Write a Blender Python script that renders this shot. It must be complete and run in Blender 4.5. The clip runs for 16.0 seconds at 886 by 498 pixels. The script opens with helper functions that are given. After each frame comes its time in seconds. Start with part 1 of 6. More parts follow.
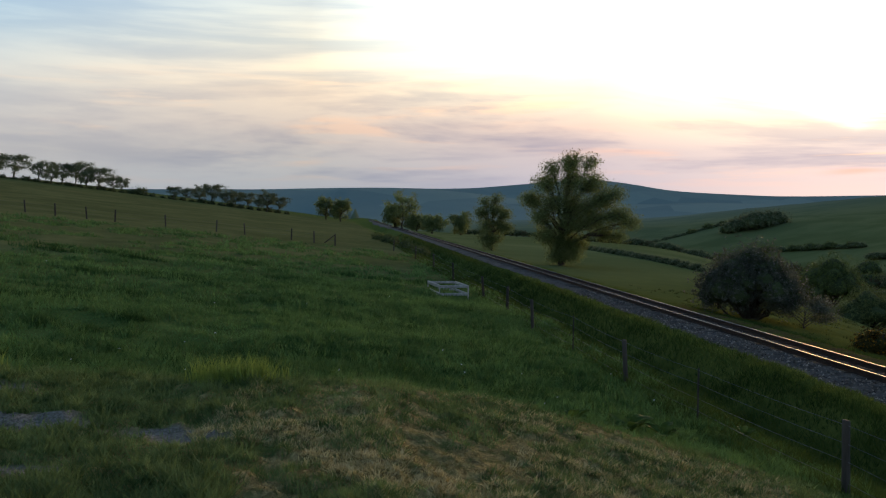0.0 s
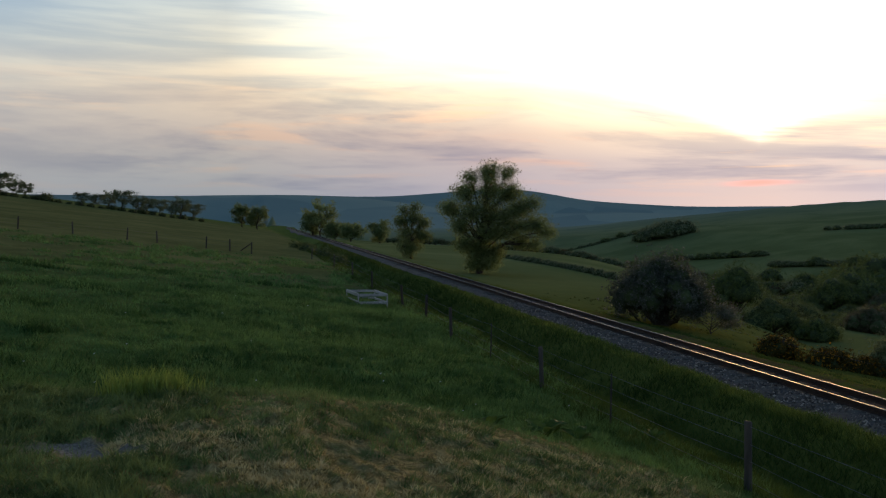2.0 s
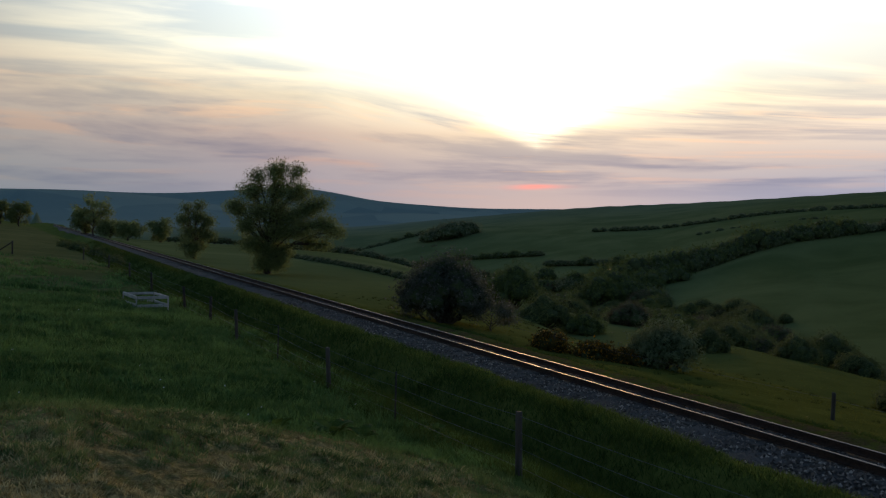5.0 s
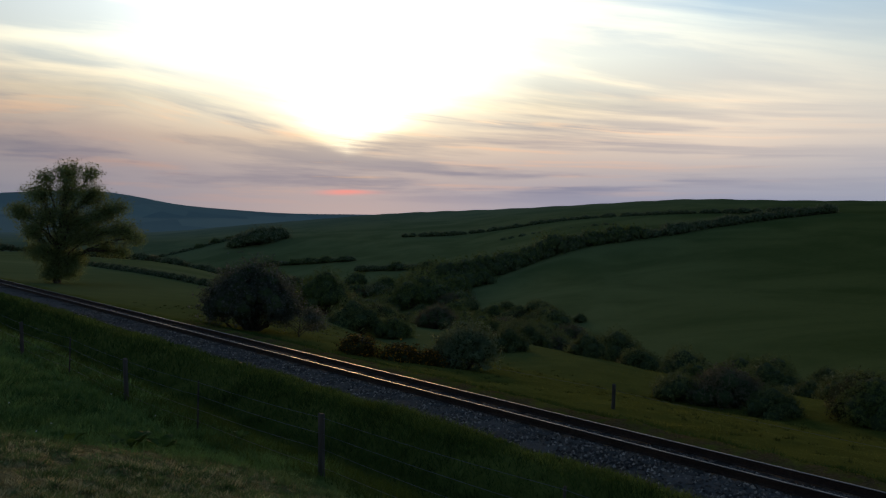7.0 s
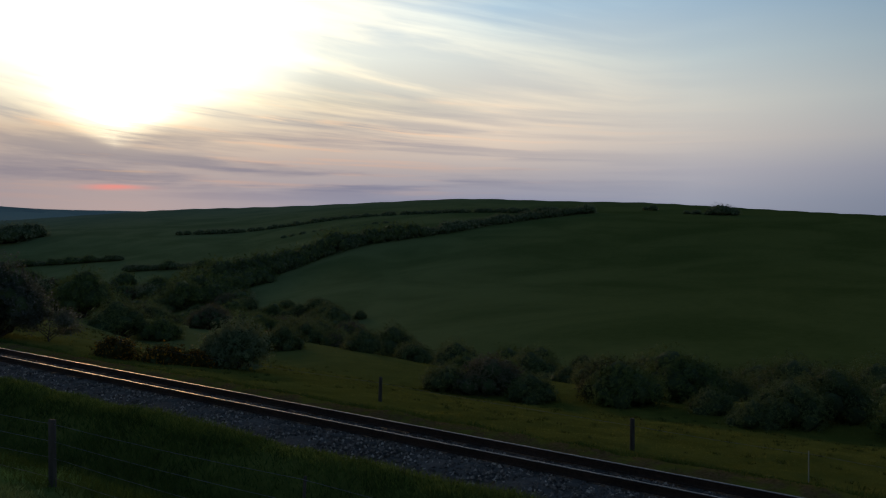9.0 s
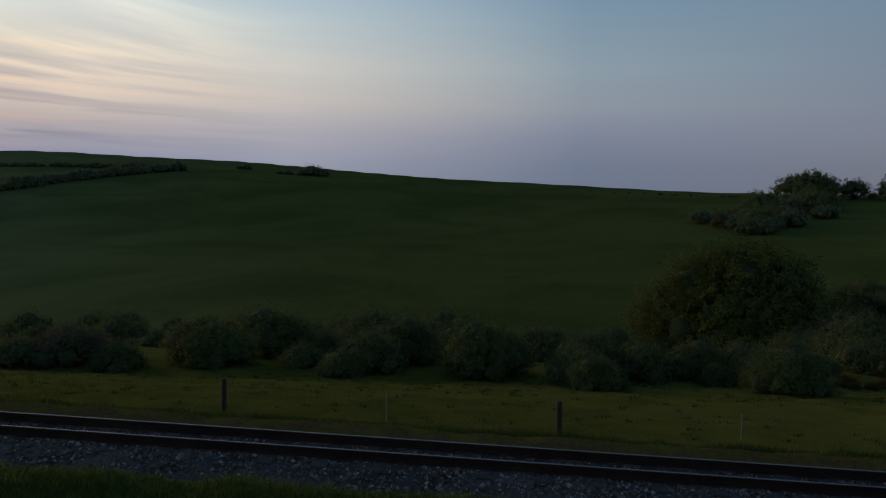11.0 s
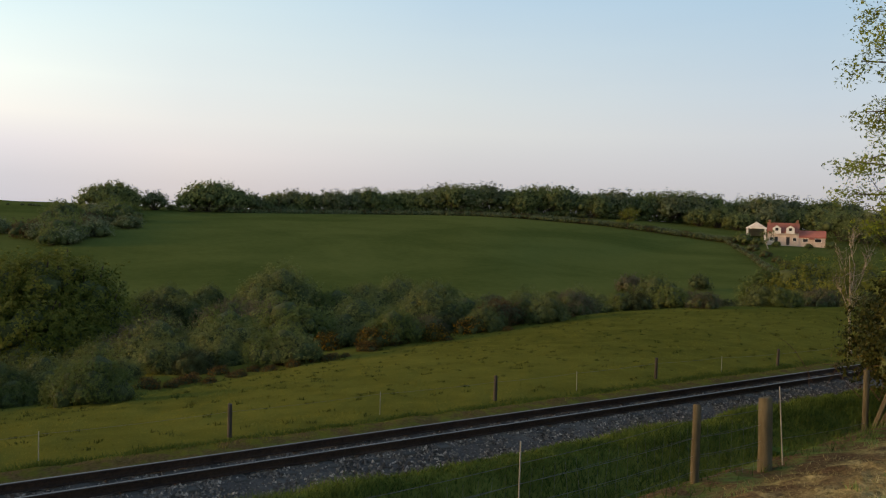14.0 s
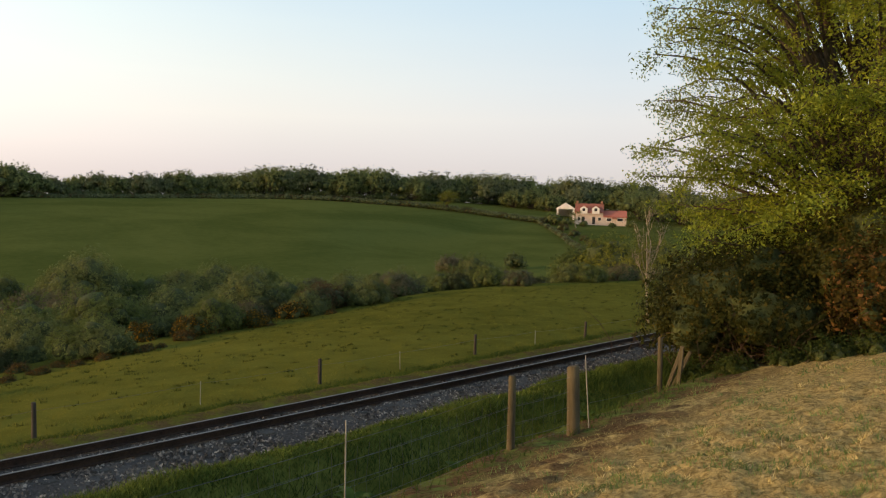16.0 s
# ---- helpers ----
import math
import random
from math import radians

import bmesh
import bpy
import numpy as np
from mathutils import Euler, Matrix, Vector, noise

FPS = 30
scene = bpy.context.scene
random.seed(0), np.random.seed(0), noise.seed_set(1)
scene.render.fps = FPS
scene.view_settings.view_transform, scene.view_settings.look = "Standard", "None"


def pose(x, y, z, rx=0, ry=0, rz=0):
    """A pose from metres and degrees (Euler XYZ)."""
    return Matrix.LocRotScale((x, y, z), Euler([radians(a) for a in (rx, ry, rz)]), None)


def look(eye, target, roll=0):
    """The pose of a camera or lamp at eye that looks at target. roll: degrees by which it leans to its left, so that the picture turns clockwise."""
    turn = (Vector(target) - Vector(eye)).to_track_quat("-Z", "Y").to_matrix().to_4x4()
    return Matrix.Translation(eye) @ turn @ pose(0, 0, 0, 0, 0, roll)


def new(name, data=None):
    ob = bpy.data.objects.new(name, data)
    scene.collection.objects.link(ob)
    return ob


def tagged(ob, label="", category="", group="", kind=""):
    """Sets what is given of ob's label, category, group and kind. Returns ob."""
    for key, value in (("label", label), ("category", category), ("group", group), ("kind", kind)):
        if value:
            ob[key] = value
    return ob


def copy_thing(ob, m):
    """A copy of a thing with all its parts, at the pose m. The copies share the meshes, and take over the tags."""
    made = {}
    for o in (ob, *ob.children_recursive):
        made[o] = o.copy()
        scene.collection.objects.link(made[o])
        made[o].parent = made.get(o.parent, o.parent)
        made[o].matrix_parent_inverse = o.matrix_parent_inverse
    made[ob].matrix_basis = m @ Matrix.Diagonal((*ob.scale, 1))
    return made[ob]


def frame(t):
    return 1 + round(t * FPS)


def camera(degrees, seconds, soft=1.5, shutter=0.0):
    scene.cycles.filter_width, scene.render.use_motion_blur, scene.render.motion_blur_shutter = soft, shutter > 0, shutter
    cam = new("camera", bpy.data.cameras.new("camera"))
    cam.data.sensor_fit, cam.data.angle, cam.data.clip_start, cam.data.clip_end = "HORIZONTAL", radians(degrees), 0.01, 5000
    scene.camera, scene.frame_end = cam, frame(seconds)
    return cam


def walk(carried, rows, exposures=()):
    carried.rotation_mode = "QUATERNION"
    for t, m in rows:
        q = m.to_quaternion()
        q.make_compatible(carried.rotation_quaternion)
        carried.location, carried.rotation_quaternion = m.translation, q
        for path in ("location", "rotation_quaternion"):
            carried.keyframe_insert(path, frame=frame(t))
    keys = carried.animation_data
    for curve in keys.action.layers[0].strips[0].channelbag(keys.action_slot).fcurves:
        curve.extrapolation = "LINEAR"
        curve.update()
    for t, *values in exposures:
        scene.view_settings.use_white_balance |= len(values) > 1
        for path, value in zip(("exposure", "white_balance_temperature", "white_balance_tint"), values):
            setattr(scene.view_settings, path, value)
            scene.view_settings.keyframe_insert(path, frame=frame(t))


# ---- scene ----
cam = camera(56.39, 16.0, soft=1.2)
# seconds, place, yaw, pitch, lean
ROWS = [
    (0.0, 0.468, -0.082, -0.012, -0.00, -1.96, -0.20),
    (0.5, 0.460, -0.097, -0.011, -1.20, -1.77, -0.24),
    (1.0, 0.447, -0.145, -0.013, -2.29, -1.66, -0.13),
    (1.5, 0.493, -0.132, -0.013, -3.85, -1.56, -0.24),
    (2.0, 0.461, -0.152, 0.000, -5.62, -1.40, 0.02),
    (2.5, 0.484, -0.140, -0.021, -7.14, -2.06, 0.04),
    (3.0, 0.527, -0.030, -0.011, -9.15, -1.80, 0.22),
    (3.5, 0.514, -0.093, -0.014, -11.29, -1.60, 0.23),
    (4.0, 0.491, -0.167, -0.002, -14.29, -1.63, 0.23),
    (6.5, 0.419, -0.610, 0.072, -28.90, -0.76, 0.60),
    (7.0, 0.401, -0.722, 0.064, -33.17, -0.88, 0.46),
    (7.5, 0.524, -0.918, 0.033, -40.16, -0.97, 0.59),
    (8.0, 0.557, -0.969, 0.017, -44.21, -0.89, 0.57),
    (10.5, 0.842, -0.965, -0.014, -64.29, -2.05, 0.75),
    (11.0, 0.776, -0.990, 0.004, -75.80, -3.33, 1.11),
    (11.5, 0.876, -1.008, -0.009, -85.25, -4.41, 0.34),
    (12.0, 0.791, -1.036, -0.016, -96.22, -4.31, 0.86),
    (12.5, 0.704, -0.994, -0.004, -104.83, -3.69, 1.00),
    (13.0, 0.761, -1.017, -0.033, -111.95, -3.39, 1.63),
    (13.5, 0.605, -1.130, -0.023, -118.00, -1.63, 1.94),
    (14.0, 0.602, -1.140, -0.007, -121.38, -1.46, 1.71),
    (14.5, 0.501, -1.021, -0.006, -125.29, -1.49, 1.28),
    (15.0, 0.490, -1.027, -0.001, -128.44, -1.53, 1.13),
    (15.5, 0.500, -1.042, -0.007, -130.74, -2.09, 0.86),
    (16.0, 0.502, -1.064, -0.007, -133.71, -2.35, 1.08),
]


def eye_pose(x, y, z, yaw, pitch, lean):
    return pose(x, y, z, 0, 0, yaw) @ pose(0, 0, 0, 90 + pitch, 0, 0) @ pose(0, 0, 0, 0, 0, lean)


# seconds, stops, kelvin, tint
EXPOSURES = [(0.0, -1.53, 6350, 8), (2.0, -1.84, 6350, 8), (4.0, -2.14, 6200, 8), (7.0, -2.54, 6000, 8), (8.0, -2.7, 5950, 8), (10.5, -2.7, 5950, 9), (11.0, -2.7, 5900, 9), (11.6, -2.5, 5900, 9), (12.0, -1.92, 6100, 9), (12.5, -1.42, 6400, 9), (13.0, -1.08, 7000, 9), (14.0, -0.9, 7900, 10), (15.0, -0.73, 8500, 11), (16.0, -0.57, 8700, 12)]
walk(cam, [(row[0], eye_pose(*row[1:])) for row in ROWS], EXPOSURES)

# ---- light: a low sun behind thin cloud, and the evening sky ----
SUN_AZ, SUN_EL = 27.0, 7.0


def bearing(az, el):
    a, e = radians(az), radians(el)
    return Vector((math.sin(a) * math.cos(e), math.cos(a) * math.cos(e), math.sin(e)))


class Nodes:
    """Short hand for a node tree."""

    def __init__(self, tree):
        self.tree, self.n, self.l = tree, tree.nodes, tree.links

    def put(self, socket, value):
        if hasattr(value, "is_linked"):
            self.l.new(value, socket)
        elif isinstance(value, (tuple, list)) and len(value) == 3 and socket.type == "RGBA":
            socket.default_value = (*value, 1)
        else:
            socket.default_value = value

    def math(self, op, a, b=0.0, clamp=False):
        m = self.n.new("ShaderNodeMath")
        m.operation, m.use_clamp = op, clamp
        self.put(m.inputs[0], a), self.put(m.inputs[1], b)
        return m.outputs[0]

    def mix(self, f, a, b, mode="MIX"):
        m = self.n.new("ShaderNodeMix")
        m.data_type, m.blend_type = "RGBA", mode
        self.put(m.inputs[0], f), self.put(m.inputs[6], a), self.put(m.inputs[7], b)
        return m.outputs[2]

    def ramp(self, f, stops, smooth_=False):
        r = self.n.new("ShaderNodeValToRGB")
        r.color_ramp.interpolation = "EASE" if smooth_ else "LINEAR"
        e = r.color_ramp.elements
        while len(e) < len(stops):
            e.new(0.5)
        for k, (at, c) in zip(e, stops):
            k.position = at
            k.color = (*c, 1) if isinstance(c, tuple) else (c, c, c, 1)
        self.put(r.inputs[0], f)
        return r.outputs[0]

    def noise(self, vec, scale, detail=4.0, rough=0.55, warp=0.0):
        t = self.n.new("ShaderNodeTexNoise")
        if vec is not None:
            self.l.new(vec, t.inputs["Vector"])
        for k, v in (("Scale", scale), ("Detail", detail), ("Roughness", rough), ("Distortion", warp)):
            t.inputs[k].default_value = v
        return t.outputs[0]

    def scaled(self, vec, scale, rot=(0, 0, 0)):
        m = self.n.new("ShaderNodeMapping")
        m.inputs["Scale"].default_value, m.inputs["Rotation"].default_value = scale, rot
        self.l.new(vec, m.inputs["Vector"])
        return m.outputs[0]

    def dot(self, vec, v):
        m = self.n.new("ShaderNodeVectorMath")
        m.operation = "DOT_PRODUCT"
        self.l.new(vec, m.inputs[0])
        m.inputs[1].default_value = v
        return m.outputs["Value"]

    def band(self, v, lo, hi):
        m = self.n.new("ShaderNodeMapRange")
        m.interpolation_type = "SMOOTHSTEP"
        self.put(m.inputs[0], v)
        m.inputs[1].default_value, m.inputs[2].default_value = lo, hi
        return m.outputs[0]


world = bpy.data.worlds.new("evening_sky")
scene.world = world
world.use_nodes = True
w = Nodes(world.node_tree)
w.n.clear()
way = w.n.new("ShaderNodeTexCoord").outputs["Generated"]
up = w.dot(way, (0, 0, 1))
sky = w.n.new("ShaderNodeTexSky")
sky.sky_type, sky.sun_disc = "NISHITA", False
sky.sun_elevation, sky.sun_rotation, sky.altitude = radians(SUN_EL), radians(SUN_AZ), 250
# evening colours by bearing: sine of elevation and a tenth of the radiance, from the horizon up
SKY_COLUMNS = [
    (-28, [(0.0, (0.109, 0.118, 0.137)), (0.044, (0.116, 0.123, 0.138)), (0.078, (0.142, 0.136, 0.138)), (0.113, (0.169, 0.158, 0.154)), (0.156, (0.19, 0.185, 0.178)), (0.208, (0.149, 0.181, 0.206)), (0.267, (0.117, 0.171, 0.228))]),
    (-9, [(0.0, (0.099, 0.109, 0.132)), (0.044, (0.109, 0.115, 0.132)), (0.078, (0.145, 0.136, 0.137)), (0.113, (0.198, 0.164, 0.145)), (0.156, (0.271, 0.216, 0.166)), (0.208, (0.264, 0.245, 0.206)), (0.267, (0.177, 0.201, 0.219))]),
    (10, [(0.0, (0.118, 0.123, 0.161)), (0.044, (0.131, 0.126, 0.165)), (0.078, (0.176, 0.145, 0.161)), (0.113, (0.268, 0.198, 0.169)), (0.156, (0.38, 0.315, 0.232)), (0.208, (0.624, 0.583, 0.464)), (0.267, (0.666, 0.645, 0.562))]),
    (27, [(0.0, (0.123, 0.125, 0.18)), (0.044, (0.152, 0.136, 0.178)), (0.078, (0.21, 0.177, 0.188)), (0.113, (0.449, 0.342, 0.244)), (0.156, (0.896, 0.779, 0.541)), (0.208, (1.435, 1.305, 0.991)), (0.267, (1.316, 1.219, 0.974))]),
    (40, [(0.0, (0.123, 0.138, 0.199)), (0.044, (0.157, 0.157, 0.21)), (0.078, (0.259, 0.212, 0.21)), (0.113, (0.41, 0.313, 0.244)), (0.156, (0.56, 0.458, 0.317)), (0.208, (0.777, 0.694, 0.521)), (0.267, (0.688, 0.643, 0.54))]),
    (52, [(0.0, (0.113, 0.135, 0.196)), (0.044, (0.155, 0.16, 0.219)), (0.078, (0.276, 0.234, 0.231)), (0.113, (0.467, 0.366, 0.287)), (0.156, (0.528, 0.435, 0.331)), (0.208, (0.499, 0.473, 0.404)), (0.267, (0.346, 0.417, 0.449))]),
    (65, [(0.0, (0.141, 0.155, 0.2)), (0.044, (0.193, 0.194, 0.235)), (0.078, (0.262, 0.239, 0.253)), (0.113, (0.368, 0.316, 0.278)), (0.156, (0.395, 0.367, 0.32)), (0.208, (0.322, 0.351, 0.347)), (0.267, (0.226, 0.294, 0.351))]),
    (85, [(0.0, (0.086, 0.101, 0.143)), (0.044, (0.1, 0.114, 0.155)), (0.078, (0.128, 0.137, 0.178)), (0.113, (0.17, 0.181, 0.202)), (0.156, (0.171, 0.202, 0.222)), (0.208, (0.139, 0.186, 0.223)), (0.267, (0.103, 0.162, 0.223))]),
    (104, [(0.0, (0.097, 0.1, 0.129)), (0.044, (0.108, 0.111, 0.137)), (0.078, (0.127, 0.132, 0.159)), (0.113, (0.131, 0.145, 0.172)), (0.156, (0.125, 0.15, 0.182)), (0.208, (0.115, 0.15, 0.187)), (0.267, (0.101, 0.145, 0.19))]),
    (122, [(0.0, (0.081, 0.087, 0.116)), (0.044, (0.09, 0.096, 0.125)), (0.078, (0.101, 0.111, 0.139)), (0.113, (0.112, 0.127, 0.153)), (0.156, (0.107, 0.131, 0.162)), (0.208, (0.095, 0.128, 0.169)), (0.267, (0.079, 0.119, 0.172))]),
    (145, [(0.0, (0.077, 0.084, 0.112)), (0.044, (0.084, 0.093, 0.121)), (0.078, (0.092, 0.104, 0.135)), (0.113, (0.096, 0.113, 0.146)), (0.156, (0.088, 0.114, 0.155)), (0.208, (0.077, 0.111, 0.159)), (0.267, (0.066, 0.107, 0.163))]),
]
OVERHEAD = [(0.36, (0.048, 0.076, 0.118)), (0.6, (0.032, 0.056, 0.098)), (1.0, (0.021, 0.040, 0.078))]
turned = w.math("ARCTAN2", w.dot(way, bearing(148, 0)), w.dot(way, bearing(58, 0)))
az_deg = w.math("ADD", w.math("MULTIPLY", turned, 180 / math.pi), 58.0)
el_deg = w.math("MULTIPLY", w.math("ARCSINE", up), 180 / math.pi)


def sky_column(stops):
    return w.ramp(up, stops + OVERHEAD)


total = sky_column(SKY_COLUMNS[0][1])
for (a0, _), (a1, stops) in zip(SKY_COLUMNS, SKY_COLUMNS[1:]):
    f = w.math("DIVIDE", w.math("SUBTRACT", az_deg, float(a0)), float(a1 - a0), True)
    total = w.mix(f, total, sky_column(stops))
total = w.mix(w.band(az_deg, 150, 205), total, sky_column(SKY_COLUMNS[0][1]))
total = w.mix(1.0, total, (10, 10, 10), "MULTIPLY")
total = w.mix(0.02, total, sky.outputs[0], "ADD")


def bell(v, mid, wide):
    d = w.math("DIVIDE", w.math("SUBTRACT", v, mid), wide)
    return w.math("POWER", 2.718, w.math("MULTIPLY", w.math("MULTIPLY", d, d), -1.0))


# cloud streaks, drawn out flat near the horizon and falling to the right higher up
fall = w.math("MULTIPLY", w.math("MAXIMUM", w.math("MINIMUM", w.math("SUBTRACT", az_deg, SUN_AZ), 34.0), -15.0), w.math("MULTIPLY", w.band(el_deg, 2.5, 10.0), 0.17))
flow = w.n.new("ShaderNodeCombineXYZ")
w.put(flow.inputs[0], w.math("MULTIPLY", az_deg, 0.055))
w.put(flow.inputs[1], w.math("MULTIPLY", w.math("ADD", el_deg, fall), 0.62))
flow = flow.outputs[0]
streak = w.noise(flow, 1.0, 7.0, 0.56, 0.22)
fine_bars = w.noise(w.scaled(flow, (1.4, 2.2, 1)), 1.0, 6.0, 0.58, 0.15)
wisp = w.noise(w.scaled(flow, (0.9, 0.8, 1), (0, 0, 0.10)), 1.0, 7.0, 0.55, 0.3)
sunny_side = w.math("MULTIPLY", w.band(az_deg, -60, 5), w.math("SUBTRACT", 1.0, w.band(az_deg, 38, 72)))
low = w.math("MULTIPLY", w.band(el_deg, 1.5, 3.6), w.math("SUBTRACT", 1.0, w.band(el_deg, 7.0, 11.5)))
dens = w.math("ADD", w.math("MULTIPLY", w.band(streak, 0.44, 0.64), 0.85), w.math("MULTIPLY", w.band(fine_bars, 0.48, 0.68), 0.4), True)
bars = w.math("MULTIPLY", w.math("MULTIPLY", dens, low), sunny_side)
total = w.mix(1.0, total, w.mix(bars, (1.04, 1.03, 1.0), (0.64, 0.68, 0.80)), "MULTIPLY")
lit = w.math("MULTIPLY", w.math("MULTIPLY", w.band(fine_bars, 0.50, 0.66), w.math("SUBTRACT", 1.0, w.band(streak, 0.46, 0.56))), w.math("MULTIPLY", low, sunny_side))
total = w.mix(1.0, total, w.mix(lit, (1, 1, 1), (1.36, 1.15, 0.97)), "MULTIPLY")
# thin high cloud, feathered
high = w.math("MULTIPLY", w.math("SUBTRACT", w.band(wisp, 0.36, 0.66), 0.5), w.math("MULTIPLY", w.band(el_deg, 6.0, 10.0), w.math("SUBTRACT", 1.0, w.band(el_deg, 26, 40))))
high = w.math("MULTIPLY", high, w.math("ADD", 0.02, w.math("MULTIPLY", sunny_side, 0.98)))
total = w.mix(1.0, total, w.mix(w.math("ADD", 0.5, high), (0.74, 0.80, 0.90), (1.26, 1.20, 1.10)), "MULTIPLY")
# the glare where the sun stands behind the cloud, narrowing to a point below
glare = w.math("MULTIPLY", w.math("ADD", bell(az_deg, SUN_AZ - 0.6, 2.6), w.math("MULTIPLY", bell(az_deg, SUN_AZ + 1.0, 6.0), 0.5)), w.math("MULTIPLY", w.band(w.math("SUBTRACT", el_deg, w.math("MULTIPLY", w.math("ABSOLUTE", w.math("SUBTRACT", az_deg, SUN_AZ - 0.5)), 0.36)), 5.1, 7.4), w.math("SUBTRACT", 1.0, w.band(el_deg, 12, 24))))
glare = w.math("MULTIPLY", glare, w.math("SUBTRACT", 1.0, w.math("MULTIPLY", dens, 0.8)))
total = w.mix(1.0, total, w.mix(1.0, (9.0, 7.6, 4.6), glare, "MULTIPLY"), "ADD")
# the gap in the cloud bank where the sun goes down red
gap = w.math("MULTIPLY", bell(az_deg, SUN_AZ - 0.5, 1.7), bell(w.math("ADD", el_deg, w.math("MULTIPLY", w.math("SUBTRACT", fine_bars, 0.5), 0.8)), 2.95, 0.17))
total = w.mix(w.math("MULTIPLY", gap, 0.95), total, (5.4, 1.9, 1.5))
spark = w.math("MULTIPLY", bell(az_deg, SUN_AZ - 1.0, 2.6), w.math("MULTIPLY", bell(el_deg, 4.6, 0.7), w.band(fine_bars, 0.54, 0.62)))
total = w.mix(spark, total, (5.0, 3.0, 1.6))
back = w.n.new("ShaderNodeBackground")
back.inputs[1].default_value = 1.0
w.l.new(total, back.inputs[0])
w.l.new(back.outputs[0], w.n.new("ShaderNodeOutputWorld").inputs[0])

sun = bpy.data.lights.new("sun", "SUN")
sun.energy, sun.angle, sun.color = 4.7, radians(14), (1.0, 0.57, 0.22)
new("sun", sun).matrix_world = look(bearing(SUN_AZ, SUN_EL) * 50, (0, 0, 0))

# ---- materials ----
def surface(name, dark, light, rough=0.8, grain=8.0, stain=0.7, bump=0.3, depth=0.02, metal=0.0, spread=0.0, grain_mix=0.55, stretch=(1, 1, 1), worn=None, spec=0.3):
    """Two tones mixed by fine grain and broad stains, with relief; spread: piece-to-piece variation."""
    m = bpy.data.materials.new(name)
    m.use_nodes = True
    t = Nodes(m.node_tree)
    b = t.n["Principled BSDF"]
    co = t.scaled(t.n.new("ShaderNodeTexCoord").outputs["Object"], stretch)
    fine, broad = t.noise(co, grain, 6.0, 0.65), t.noise(co, stain, 3.0, 0.5, 0.6)
    f = t.math("ADD", t.math("MULTIPLY", t.band(fine, 0.3, 0.7), grain_mix), t.math("MULTIPLY", t.band(broad, 0.3, 0.7), 1 - grain_mix))
    if spread:
        r = t.n.new("ShaderNodeObjectInfo").outputs["Random"]
        f = t.math("ADD", f, t.math("MULTIPLY", t.math("SUBTRACT", r, 0.5), spread), True)
    c = t.mix(f, dark, light)
    if worn:
        c = t.mix(t.math("MULTIPLY", t.band(t.noise(co, grain * 0.35, 4.0), 0.52, 0.66), 0.8), c, worn)
    t.put(b.inputs["Base Color"], c)
    b.inputs["Metallic"].default_value = metal
    b.inputs["Specular IOR Level"].default_value = spec
    t.put(b.inputs["Roughness"], t.math("ADD", rough - 0.08, t.math("MULTIPLY", fine, 0.16)))
    if bump:
        n = t.n.new("ShaderNodeBump")
        n.inputs["Strength"].default_value, n.inputs["Distance"].default_value = bump, depth
        t.put(n.inputs["Height"], fine)
        t.l.new(n.outputs[0], b.inputs["Normal"])
    return m


def leafage(name, dark, light, tip=None, through_=0.36, rough=0.6, patch=0.35, vary=0.28):
    """Leaves and blades: each island has its own tone, clumps drift, and light comes through."""
    m = bpy.data.materials.new(name)
    m.use_nodes = True
    t = Nodes(m.node_tree)
    b = t.n["Principled BSDF"]
    rnd = t.n.new("ShaderNodeNewGeometry").outputs["Random Per Island"]
    co = t.n.new("ShaderNodeTexCoord").outputs["Object"]
    drift = t.band(t.noise(co, patch, 4.0, 0.6), 0.38, 0.62)
    fine = t.band(t.noise(co, 7.0, 3.0, 0.7), 0.35, 0.65)
    own = t.math("MULTIPLY", t.math("SUBTRACT", t.n.new("ShaderNodeObjectInfo").outputs["Random"], 0.5), 0.45)
    f = t.math("ADD", own, t.math("ADD", t.math("MULTIPLY", rnd, vary), t.math("ADD", t.math("MULTIPLY", drift, 0.53 * (1 - vary)), t.math("MULTIPLY", fine, 0.47 * (1 - vary)))), True)
    c = t.mix(f, dark, light)
    if tip:
        c = t.mix(t.math("MULTIPLY", t.band(rnd, 0.80, 0.95), 0.9), c, tip)
    t.put(b.inputs["Base Color"], c)
    b.inputs["Roughness"].default_value = rough
    b.inputs["Specular IOR Level"].default_value = 0.06
    n = t.n.new("ShaderNodeBump")
    n.inputs["Strength"].default_value, n.inputs["Distance"].default_value = 0.35, 0.12
    t.put(n.inputs["Height"], t.noise(co, 5.0, 4.0, 0.75))
    t.l.new(n.outputs[0], b.inputs["Normal"])
    tr = t.n.new("ShaderNodeBsdfTranslucent")
    t.put(tr.inputs[0], c)
    mx = t.n.new("ShaderNodeMixShader")
    mx.inputs[0].default_value = through_
    t.l.new(b.outputs[0], mx.inputs[1])
    t.l.new(tr.outputs[0], mx.inputs[2])
    t.l.new(mx.outputs[0], t.n["Material Output"].inputs[0])
    return m


